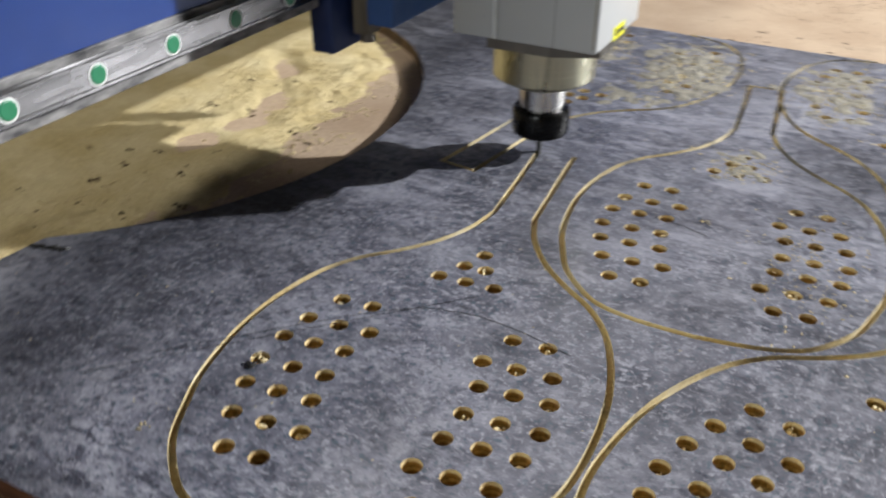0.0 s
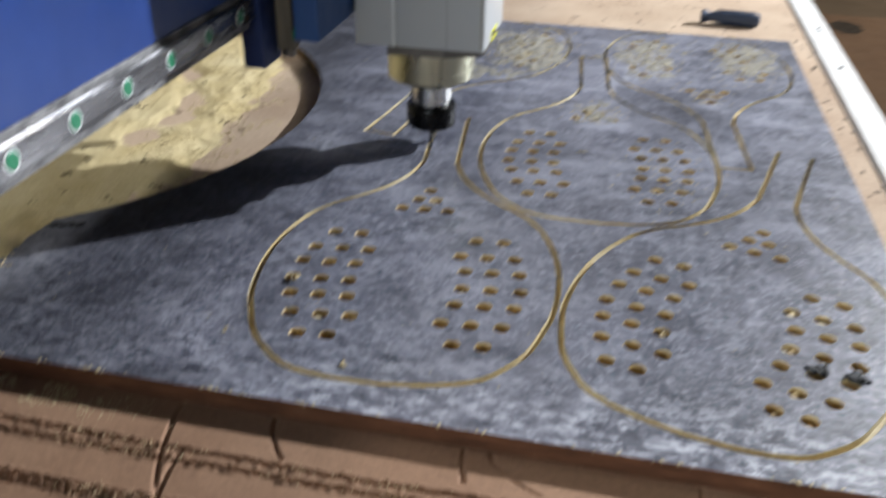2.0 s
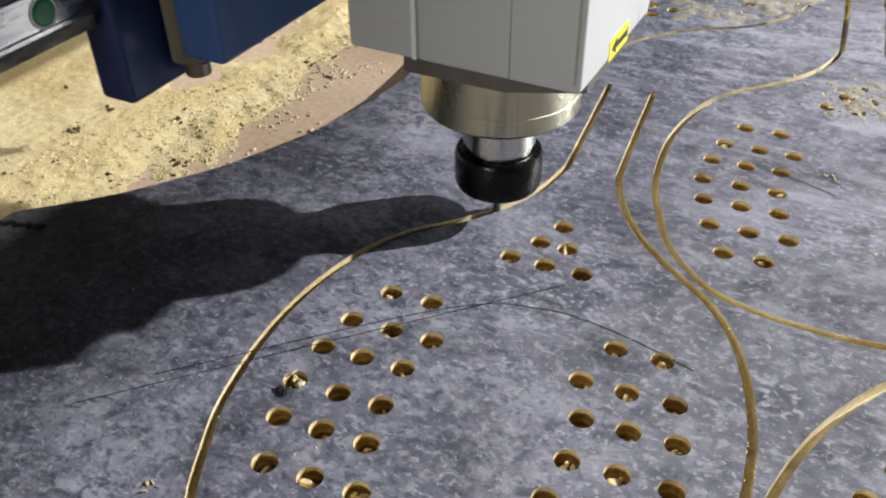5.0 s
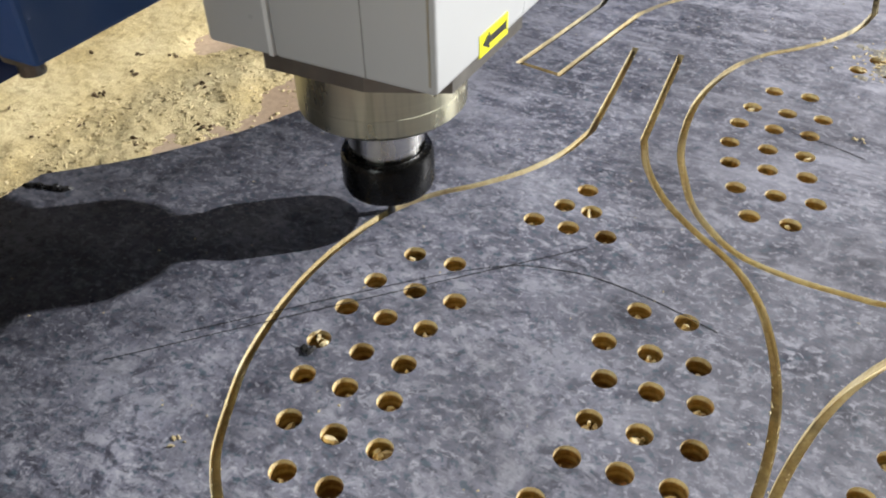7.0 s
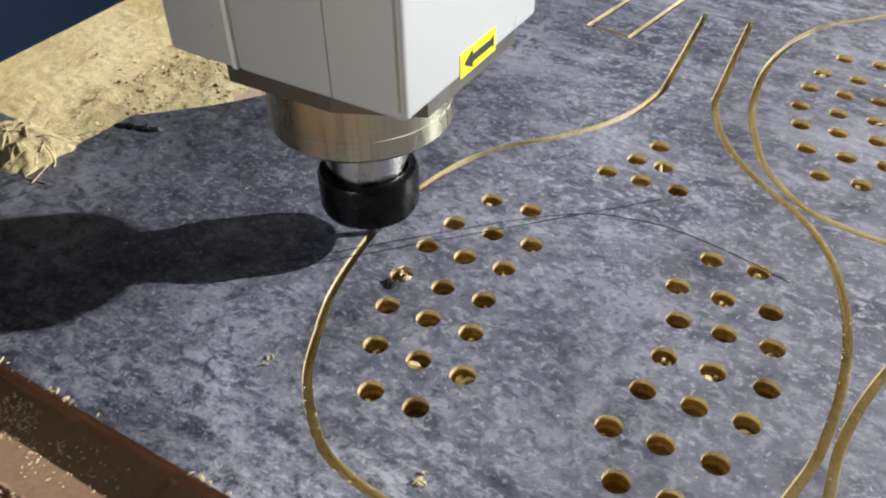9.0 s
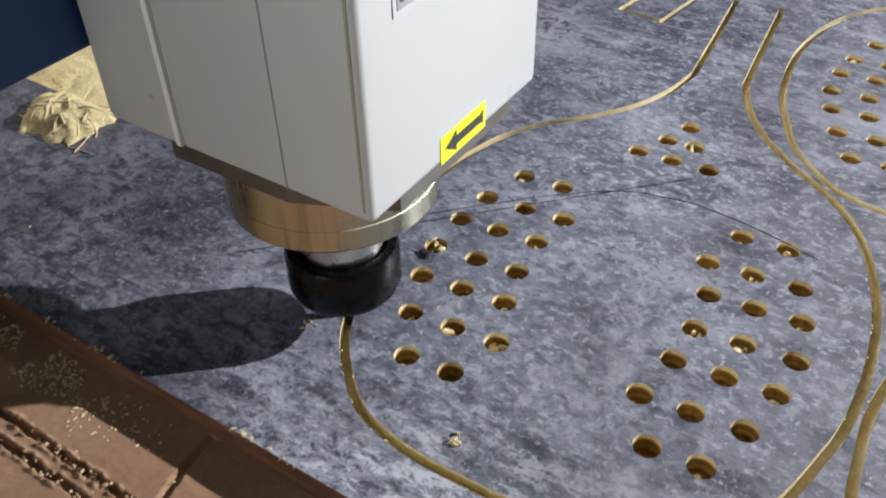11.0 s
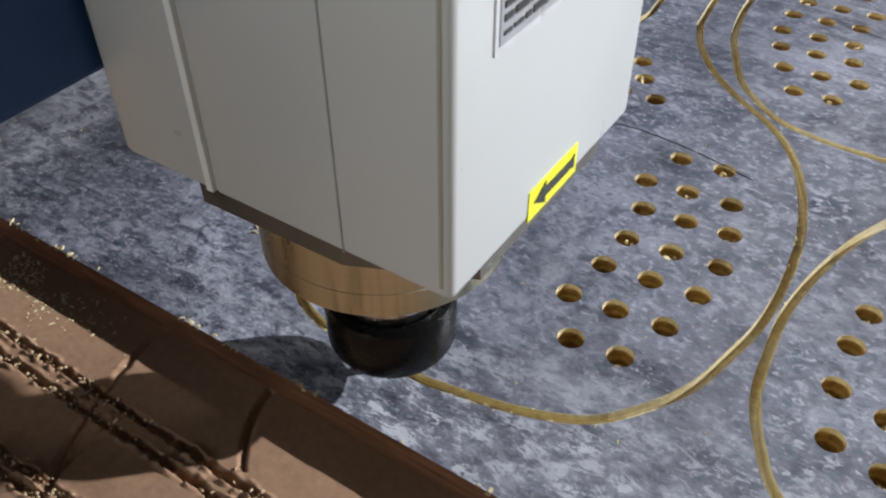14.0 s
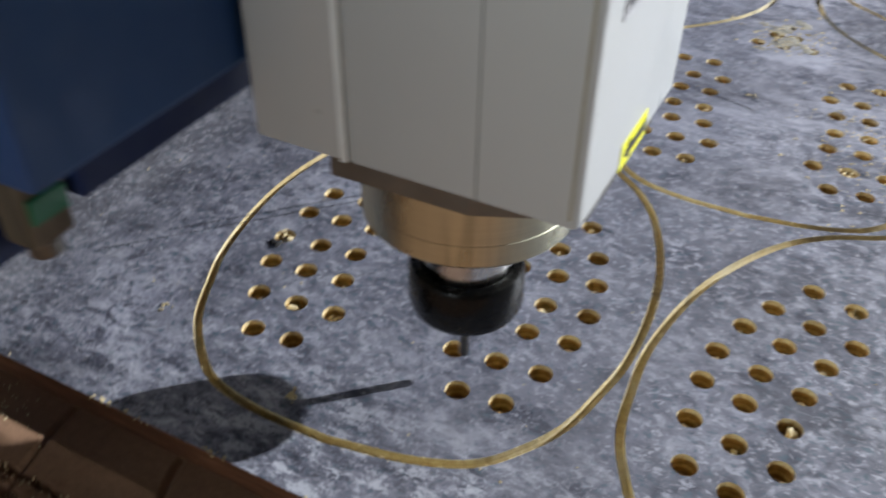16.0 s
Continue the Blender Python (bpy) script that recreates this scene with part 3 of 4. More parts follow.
        k = owner[ts[lo]] if lo < len(ts) and lv[lo] == -HOLE_D else (owner[ts[hi]] if hi < len(ts) else -1)
        z1, z0 = max(za, zb), min(za, zb)
        _, fs, ms, _ = mesh_for(k)
        fs.append([vert(k, a, z0), vert(k, b, z0), vert(k, b, z1), vert(k, a, z1)])
        outer = lv[lo] is None and (vo[a].y < Y0 + 0.001 or vo[a].y > Y1 - 0.001 or vo[a].x > X1 - 0.014) and (vo[b].y < Y0 + 0.001 or vo[b].y > Y1 - 0.001 or vo[b].x > X1 - 0.014)
        opening_wall = lv[lo] is None and not outer
        ms.append(4 if opening_wall else 2 if outer else (3 if min(za, zb) == -HOLE_D and max(za, zb) == 0 else 1))
    board = thing("plywood_sheet", "dark grey film-faced plywood sheet with routed chair panels", "plywood sheet")
    for k in sorted(made):
        v, fs, ms, _ = made[k]
        me = bpy.data.meshes.new("offcut" if k < 0 else "chair_panel")
        me.from_pydata(v, [], fs)
        for mt in (LAMINATE, CUT, EDGE, BORE, DARK_CUT):
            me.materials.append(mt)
        me.polygons.foreach_set("material_index", ms)
        ob = new("offcut" if k < 0 else "chair_panel", me)
        ob.parent = board
        if k >= 0:
            ob["label"] = "grey chair panel with two fields of drilled holes"


sheet()

# ------------------------------------------------------------ gantry, carriage and spindle
# All three stand at the cutter's tip; the gantry moves along x, the carriage also along y, the spindle also along z.
RAIL_X = -0.158                       # face of the beam's rails behind the cutter's axis


def gantry():
    g = thing("gantry_beam", "blue painted router gantry beam with two steel linear rails", "gantry beam")
    xf = RAIL_X - 0.024
    part("beam", box(xf - 0.22, xf + 0.0155, -1.1, 2.4, 0.205, 0.47, 0.004), BLUE, g)
    part("lower_ledge", box(xf + 0.0145, xf + 0.018, -1.1, 2.4, 0.206, 0.2475, 0.001), PEELED, g, "peeled white and dark ledge behind the rail")
    for z in (0.2155, 0.3875):
        r = bmesh.new()
        prof = [(0.0, 0.0022), (0.0195, 0.0022), (0.021, 0.0045), (0.0228, 0.0045), (0.0240, 0.0022), (0.0254, 0.0022), (0.026, 0.003), (0.026, 0.0052), (0.0252, 0.006),
                (0.0252, 0.0218), (0.026, 0.0226), (0.026, 0.0248), (0.0254, 0.0256), (0.0240, 0.0256), (0.0228, 0.0235), (0.021, 0.0235), (0.0195, 0.0256), (0.0, 0.0256)]
        ends = [[r.verts.new((xf + x, y, z + h)) for x, h in prof] for y in (-1.1, 2.4)]
        n = len(prof)
        for i in range(n):
            r.faces.new((ends[0][i], ends[0][(i + 1) % n], ends[1][(i + 1) % n], ends[1][i]))
        r.faces.new(ends[0][::-1]), r.faces.new(ends[1])
        rail = part("linear_rail", r, RAIL, g, "bright steel linear rail with green bolt plugs")
        plug = lathe([(0.0, 0.0), (0.0074, 0.0), (0.0074, 0.0012), (0.006, 0.002), (0.0, 0.002)], 20, axis="x", centre=(0, 0, 0))
        ring = lathe([(0.0074, 0.0), (0.0089, 0.0), (0.0089, 0.001), (0.0074, 0.001)], 20, axis="x")
        me = None
        for k in range(-14, 28):
            y = 0.3415 + 0.0777 * k
            if me is None:
                first = part("bolt_plug", plug, GREEN, rail)
                me = first.data
                ringob = part("bolt_ring", ring, PALE_SEAM, rail)
                rme = ringob.data
                a, b2 = first, ringob
            else:
                a, b2 = new("bolt_plug", me), new("bolt_ring", rme)
                a.parent = b2.parent = rail
            a.location = b2.location = (xf + 0.0247, y, z + 0.014)
    return g


def carriage():
    c = thing("gantry_carriage", "dark blue carriage plate with steel bearing blocks on the gantry", "carriage")
    part("side_plate", box(-0.176, -0.150, -0.205, -0.150, 0.158, 0.62, 0.003), BLUE_DARK, c)
    part("back_plate", box(-0.156, -0.1335, -0.146, 0.11, 0.245, 0.62, 0.002), BLUE_DARK, c)
    part("front_plate", box(-0.1325, -0.1195, -0.146, 0.112, 0.188, 0.62, 0.002), BLUE_DARK, c)
    for x, y in ((-0.137, -0.160), (-0.137, 0.13)):
        part("lift_rail", box(x - 0.010, x + 0.010, y - 0.012, y + 0.012, 0.172, 0.62, 0.003), TAN_STEEL, c, "dust-coated steel lift rail")
        part("end_seal", box(x - 0.0125, x + 0.0125, y - 0.017, y + 0.017, 0.302, 0.318, 0.002), GREEN, c, "green plastic end seal")
        part("bearing_block", box(x - 0.0115, x + 0.0115, y - 0.0155, y + 0.0155, 0.3185, 0.41, 0.002), DARKSTEEL, c)
        part("end_seal", box(x + 0.0095, x + 0.0125, y - 0.010, y + 0.010, 0.186, 0.199, 0.001), GREEN, c, "green plastic end seal")
        part("bolt_head", lathe([(0, 0), (0.008, 0), (0.008, 0.008), (0, 0.008)], 16, centre=(x, y, 0.163)), DARKSTEEL, c)
    return c


def spindle():
    s = thing("router_spindle", "grey-white square router spindle with a black collet nut and thin cutter", "router spindle")
    xr, xb, yn, yf, zb = 0.0826, -0.084, -0.0695, 0.076, 0.154
    top = 0.62
    body = part("housing", box(-0.0315, xr, yn, yf, zb, top, 0.0035, 3), HOUSING, s, "grey-white enamelled square housing", True)
    part("housing_cover", box(xb, -0.0345, yn + 0.0005, yf, zb, top, 0.003, 2), HOUSING, s, smooth=True)
    part("joint_strip", box(-0.0347, -0.0313, yn - 0.0006, yf - 0.002, zb + 0.001, top), PALE_SEAM, s, "pale bare joint strip")
    part("groove_line", box(0.0346, 0.0354, yn - 0.0002, yn + 0.002, zb + 0.001, top), SEAM, body, "dark hairline joint")
    part("corner_joint", box(xr - 0.0048, xr - 0.0034, yn - 0.0004, yn + 0.002, zb + 0.006, top), TAN_SEAM, body, "dirty tan joint along the corner")
    part("mount_plate", box(-0.118, -0.088, -0.19, 0.115, 0.19, top + 0.05, 0.003), BLUE_LIT, s, "blue painted mounting plate")
    # unseen block, added only to cast the shadow that falls on the beam
    part("unseen_shade_block", box(-0.082, 0.13, -0.163, 0.10, 0.35, top + 0.02, 0.01), HOUSING, s, "unseen grey-white block above the housing, added to shade the beam")
    # flange plate with a cut-back corner
    pl = prism([(-0.043, yn + 0.003), (0.03, yn + 0.004), (xr - 0.004, yn + 0.026), (xr - 0.004, yf - 0.02), (0.05, yf - 0.004), (-0.043, yf - 0.004)], zb - 0.011, zb + 0.001)
    part("bottom_plate", pl, DARKSTEEL, s, "dark steel bottom plate")
    part("bearing_flange", lathe([(0.0, 0.0895), (0.037, 0.0895), (0.040, 0.0905), (0.0560, 0.0985), (0.0588, 0.1015), (0.0588, 0.1140), (0.0586, 0.1142), (0.0586, 0.1147),
                                  (0.0588, 0.1149), (0.0588, 0.146), (0.0, 0.146)], 96), STEEL, s, "turned steel bearing flange", True)
    part("shaft_nose", lathe([(0.0, 0.05), (0.0262, 0.05), (0.0262, 0.066), (0.0278, 0.067), (0.0278, 0.0915), (0.0, 0.0915)], 72), BRIGHT, s, "bright ground steel shaft nose", True)
    nut = lathe([(0.0, 0.027), (0.016, 0.027), (0.0175, 0.0262), (0.029, 0.0262), (0.0325, 0.0285), (0.0342, 0.033), (0.0342, 0.0555), (0.0325, 0.059), (0.0298, 0.0602),
                 (0.0275, 0.060), (0.0268, 0.054), (0.0, 0.054)], 96)
    part("collet_nut", nut, BLACK, s, "black round collet nut", True)
    part("cutter", lathe([(0.0, -0.0186), (0.0026, -0.0186), (0.0030, -0.0172), (0.0030, 0.016), (0.0031, 0.018), (0.0031, 0.028), (0.0, 0.028)], 24), CARBIDE, s, "thin dark cutter", True)
    # arrow sticker
    st = part("arrow_sticker", box(xr - 0.0005, xr + 0.0004, -0.0165, 0.0235, 0.1540, 0.1685), YELLOW, s, "yellow sticker with a black arrow")
    ar = bmesh.new()
    pts = [(-0.0075, 0.1632), (0.0015, 0.1685), (0.0015, 0.1655), (0.0235, 0.1655), (0.0255, 0.1668), (0.0255, 0.1597), (0.0235, 0.161), (0.0015, 0.161), (0.0015, 0.158)]
    lo = [ar.verts.new((xr + 0.0003, y - 0.005, z - 0.002)) for y, z in pts]
    hi = [ar.verts.new((xr + 0.0008, y - 0.005, z - 0.002)) for y, z in pts]
    for i in range(len(pts)):
        j = (i + 1) % len(pts)
        ar.faces.new((lo[i], lo[j], hi[j], hi[i]))
    ar.faces.new(hi)
    part("arrow", ar, INK, st)
    # rating plate with rows of unreadable print
    rp = part("rating_plate", box(xr - 0.0005, xr + 0.0005, -0.047, 0.032, 0.240, 0.338), SILVER, s, "silver-bordered grey rating plate")
    part("print_field", box(xr, xr + 0.0008, -0.0445, 0.0295, 0.2425, 0.3355), PLATE_GREY, rp)
    rnd = random.Random(4)
    bars = bmesh.new()
    z = 0.2455
    while z < 0.330:
        y = -0.0425
        while y < 0.026:
            w = rnd.uniform(0.003, 0.010)
            box(xr + 0.0007, xr + 0.0012, y, min(y + w, 0.0277), z, z + rnd.uniform(0.0012, 0.0029), bm=bars)
            y += w + 0.0013
        z += 0.0044
    part("print_bars", bars, INK, rp, "rows of dark unreadable print")
    return s


GANTRY, CARRIAGE, SPINDLE = gantry(), carriage(), spindle()


# ------------------------------------------------------------ sawdust in the opening and loose bits
def dust_height(x, y):
    """The dust lies over the whole opening and thins out to bare board in a crescent along the round edge."""
    edge = CUT_R - math.hypot(x - CUT_C[0], y - CUT_C[1])
    swell = math.exp(-((y - 0.88) / 0.25) ** 2)
    ridge = 0.0045 * math.exp(-((edge - 0.05 - 0.085 * swell) / 0.028) ** 2)
    thin = (0.0105 + 0.010 * fbm(x, y, 11, 3)) * math.exp(-((edge - 0.21) / 0.035) ** 2) * min(1.0, max(0.0, (y - 0.66) / 0.1))
    h = (edge + 0.004 - 0.13 * swell + 0.02 * fbm(x, y, 16, 3)) * 0.10 + ridge * (0.6 + fbm(x, y, 26)) + 0.0022 * fbm(x, y, 30) + 0.0013 * fbm(x, y, 130) - thin
    return BED_Z + max(-0.004, min(h, 0.0075 + 0.0022 * fbm(x, y, 24) + 0.0016 * fbm(x, y, 140) + ridge))


def inside_cut(x, y, m=0.004):
    r = math.hypot(x - CUT_C[0], y - CUT_C[1])
    return r < CUT_R - m if y > 0.50 else (x < -0.72 and y > 0.434) or r < CUT_R - m


def dust():
    me = grid(-1.36, -0.53, 0.43, 1.34, 300, 330, dust_height, lambda x, y, z: z > BED_Z - 0.002 and inside_cut(x, y))
    me.materials.append(DUST)
    ob = new("sawdust_drift", me)
    tagged(ob, "pale yellow sawdust drift on the bed", "sawdust", kind="stuff")


dust()


def flakes(name, label, spots, mat, seed, flat=0.35):
    """Many small ragged flakes; spots: x, y, z, size."""
    rnd = random.Random(seed)
    verts, faces = [], []
    for x, y, z, s in spots:
        k = len(verts)
        a0 = rnd.uniform(0, 6.3)
        n = rnd.choice((4, 5, 5, 6))
        lx, ly = s * rnd.uniform(0.7, 1.5), s * rnd.uniform(0.35, 0.8)
        h = s * flat * rnd.uniform(0.6, 1.4)
        tilt = rnd.uniform(-0.5, 0.5)
        for lev, sc in ((0.0, 1.0), (h, 0.6)):
            for i in range(n):
                a = 2 * math.pi * i / n + rnd.uniform(-0.25, 0.25)
                u, v = lx * sc * math.cos(a), ly * sc * math.sin(a)
                verts.append((x + u * math.cos(a0) - v * math.sin(a0), y + u * math.sin(a0) + v * math.cos(a0), z + lev + tilt * u * 0.4 * (lev > 0)))
        faces.append(list(range(k + n, k + 2 * n)))
        for i in range(n):
            j = (i + 1) % n
            faces.append([k + i, k + j, k + n + j, k + n + i])
    me = bpy.data.meshes.new(name)
    me.from_pydata(verts, [], faces)
    me.materials.append(mat)
    ob = new(name, me)
    return tagged(ob, label, "debris", kind="stuff")


def scatter():
    rnd = random.Random(11)
    spots = []
    # chips over the far panels' hole fields
    for c, turn, n in (((0.037, 1.297), 185.1, 900), ((-0.344, 1.298), 171.2, 1900)):
        for _ in range(n):
            side = rnd.choice((-1, 1))
            p = placed((side * 0.085 + rnd.gauss(0, 0.03), rnd.gauss(0.0, 0.055)), c, turn)
            if p.y < Y1 - 0.004 and p.x < 0.22:
                spots.append((p.x, p.y, 0.0, rnd.uniform(0.0006, 0.0026)))
    for _ in range(130):
        p = placed((rnd.gauss(0, 0.022), 0.19 + rnd.gauss(0, 0.018)), (-0.1012, 0.792), 4.7)
        spots.append((p.x, p.y, 0.0, rnd.uniform(0.0008, 0.0026)))
    for _ in range(60):
        p = placed((rnd.gauss(0, 0.02), 0.19 + rnd.gauss(0, 0.018)), (0.037, 1.297), 185.1)
        spots.append((p.x, p.y, 0.0, rnd.uniform(0.001, 0.003)))
    for _ in range(160):
        p = placed((0.085 + rnd.gauss(0, 0.03), rnd.gauss(-0.02, 0.06)), (-0.1012, 0.792), 4.7)
        spots.append((p.x, p.y, 0.0, rnd.uniform(0.0006, 0.002)))
    # a few specks anywhere on the face
    for _ in range(260):
        x, y = rnd.uniform(-0.7, 0.22), rnd.uniform(0.25, 1.45)
        if not inside_cut(x, y, -0.01):
            spots.append((x, y, 0.0, rnd.uniform(0.0004, 0.0012)))
    flakes("wood_chips", "pale wood chips on the grey sheet", spots, CHIP, 2)
    # plugs of chips in some holes
    spots = []
    for c, turn, _ in PANELS:
        for x, y in HOLES + [(-x, y) for x, y in HOLES] + TOP_HOLES:
            q = placed((x, y), c, turn)
            if rnd.random() < 0.85:
                big = rnd.random() < 0.42
                for _ in range(rnd.choice((1, 2, 3)) + 2 * big):
                    a, r = rnd.uniform(0, 6.3), rnd.uniform(0, 0.0045)
                    spots.append((q.x + r * math.cos(a), q.y + r * math.sin(a), -HOLE_D + rnd.uniform(0.001, 0.011 if big else 0.007), rnd.uniform(0.0022, 0.0048)))
    flakes("hole_chips", "light chips lying in the drilled holes", spots, PALE_CHIP, 3, 0.8)
    # chips along the near tracks and the sheet's foot
    spots = []
    for _ in range(650):
        yc, w, d = rnd.choice(NEAR_TRACKS)
        x = rnd.uniform(-0.95, 0.25)
        keep = 0.5 + 0.5 * fbm(x, yc, 5)
        if x < -0.4:
            keep += 0.25
        if rnd.random() < keep:
            spots.append((x, min(yc + rnd.gauss(0, w * 0.9), 0.232), BED_Z + rnd.uniform(-0.003, 0.001), rnd.uniform(0.0006, 0.0018)))
    for _ in range(1100):
        x = -0.57 + rnd.gauss(0, 0.05)
        y = 0.222 + rnd.gauss(0, 0.016)
        if y < 0.236 and fbm(x, y, 30, 3) > -0.1:
            spots.append((x, y, BED_Z, rnd.uniform(0.0005, 0.0018)))
    crumbs = []
    for _ in range(15000):
        yc, w, d = rnd.choice(NEAR_TRACKS)
        x = rnd.uniform(-0.95, 0.25)
        y = yc - 0.0035 * fbm(x, 0.3 + yc, 6, 2) + rnd.choice((-1, 1)) * w + rnd.gauss(0, 0.0028)
        if y < 0.234 and 0.30 + 1.3 * fbm(x, yc, 9, 3) + (0.35 if x < -0.42 else 0.0) > rnd.random():
            crumbs.append((x, y, BED_Z + rnd.uniform(-0.002, 0.0008), rnd.uniform(0.0004, 0.0015)))
    flakes("track_crumbs", "torn tan fibre crumbs along the routed tracks", crumbs, CRUMB, 15, 0.8)
    # fluff and crumbs left along the fresh groove
    lint = []
    for n, (c, turn, closed) in enumerate(PANELS[:3]):
        line = [placed(p, c, turn) for p in OUTLINE]
        for k in range(len(line) - 1):
            for _ in range(5 if n == 0 else 2):
                if rnd.random() < 0.5 + 1.3 * fbm(line[k].x, line[k].y, 14, 3):
                    q = line[k].lerp(line[k + 1], rnd.random())
                    d = (line[k + 1] - line[k]).normalized()
                    o = rnd.choice((-1, 1)) * GROOVE_W * 0.5 + rnd.gauss(0, 0.0007)
                    lint.append((q.x - d.y * o, q.y + d.x * o, -0.0005, rnd.uniform(0.0003, 0.0009)))
    flakes("groove_lint", "fuzzy pale crumbs along the routed grooves", lint, PALE_CHIP, 16, 0.7)
    grains = []
    for _ in range(4200):
        x, y = rnd.uniform(-0.80, -0.54), rnd.uniform(0.44, 1.15)
        edge = CUT_R - math.hypot(x - CUT_C[0], y - CUT_C[1])
        if inside_cut(x, y) and rnd.random() < 0.25 + 0.75 * math.exp(-((edge - 0.09) / 0.05) ** 2) and fbm(x, y, 14, 3) > -0.15:
            grains.append((x, y, max(dust_height(x, y), BED_Z), rnd.uniform(0.0006, 0.0024)))
    flakes("sawdust_grains", "coarse sawdust grains on the drift", grains, CHIP, 6, 0.6)
    flakes("track_chips", "pale chips along the routed bed tracks", spots, CHIP, 5)
    # dark crumbs
    spots = []
    clods = []
    for _ in range(34):
        x, y = rnd.uniform(-0.86, -0.58), rnd.uniform(0.5, 1.1)
        for _ in range(rnd.choice((2, 3, 6, 9))):
            u, v = x + rnd.gauss(0, 0.004), y + rnd.gauss(0, 0.0025)
            if inside_cut(u, v, 0.07 if v > 0.75 else 0.01):
                clods.append((u, v, max(dust_height(u, v), BED_Z) + 0.0003, rnd.uniform(0.0007, 0.0032)))
    flakes("dark_clods", "brown bark clods lying on the sawdust", clods, CLOD, 17, 0.7)
    for _ in range(70):
        spots.append((rnd.uniform(-0.3, 0.2), rnd.uniform(1.5, 2.0), BED_Z, rnd.uniform(0.001, 0.004)))
    for _ in range(60):
        y = rnd.uniform(0.5, 2.05)
        spots.append((0.272 - 0.0125 * (y - 0.8) + rnd.uniform(-0.022, 0.008), y, BED_Z, rnd.uniform(0.001, 0.0045)))
    for _ in range(260):
        spots.append((-0.12 + rnd.gauss(0, 0.085), min(1.82 + rnd.gauss(0, 0.1), 2.1), BED_Z, rnd.uniform(0.0005, 0.0022)))
    for y, s in ((1.62, 0.009), (1.60, 0.006), (1.36, 0.006), (1.5, 0.003), (1.93, 0.008)):
        spots.append((0.309 - 0.0125 * (y - 0.8), y, 0.006 + BED_Z, s))
    flakes("dark_crumbs", "dark crumbs and splinters on bed and rim", spots, BARK, 7)


scatter()

OLD_DUST = simple("grey_tan_old_sawdust", (0.15, 0.14, 0.12), (0.34, 0.315, 0.25), 60, 0.95, 0, 0.8, 0.002)


def mounds():
    """Old dust left lying over the hole fields of the far panels."""
    for c, turn, cx, cy, sx, sy, h in (((0.037, 1.297), 185.1, 0.088, 0.0, 0.062, 0.115, 0.0032), ((0.037, 1.297), 185.1, -0.088, 0.0, 0.056, 0.10, 0.0026),
                                       ((-0.344, 1.298), 171.2, -0.085, 0.0, 0.07, 0.125, 0.0045), ((-0.344, 1.298), 171.2, 0.088, 0.0, 0.06, 0.12, 0.004),
                                       ((-0.1012, 0.792), 4.7, 0.0, 0.192, 0.034, 0.04, 0.0022), ((-0.344, 1.298), 171.2, -0.07, 0.14, 0.06, 0.05, 0.002)):
        q = placed((cx, cy), c, turn)

        def height(x, y):
            r = math.hypot((x - q.x) / sx, (y - q.y) / sy) + 0.45 * fbm(x, y, 26, 3)
            return 0.6 * h * (1 - r * r) * (0.75 + 0.9 * fbm(x, y, 85, 3)) + 0.0022 * fbm(x, y, 48, 3) - 0.0007

        me = grid(q.x - sx * 1.5, q.x + sx * 1.5, q.y - sy * 1.5, min(q.y + sy * 1.5, Y1 - 0.004), 110, 150, height, lambda x, y, z: z > 0.0)
        me.materials.append(OLD_DUST)
        tagged(new("dust_mound", me), "low mound of old grey-tan sawdust", "sawdust", "dust over the far panels", "stuff")


mounds()


CHIP_AT = (-0.2985, 0.2985)             # a stray chip near the sheet's edge


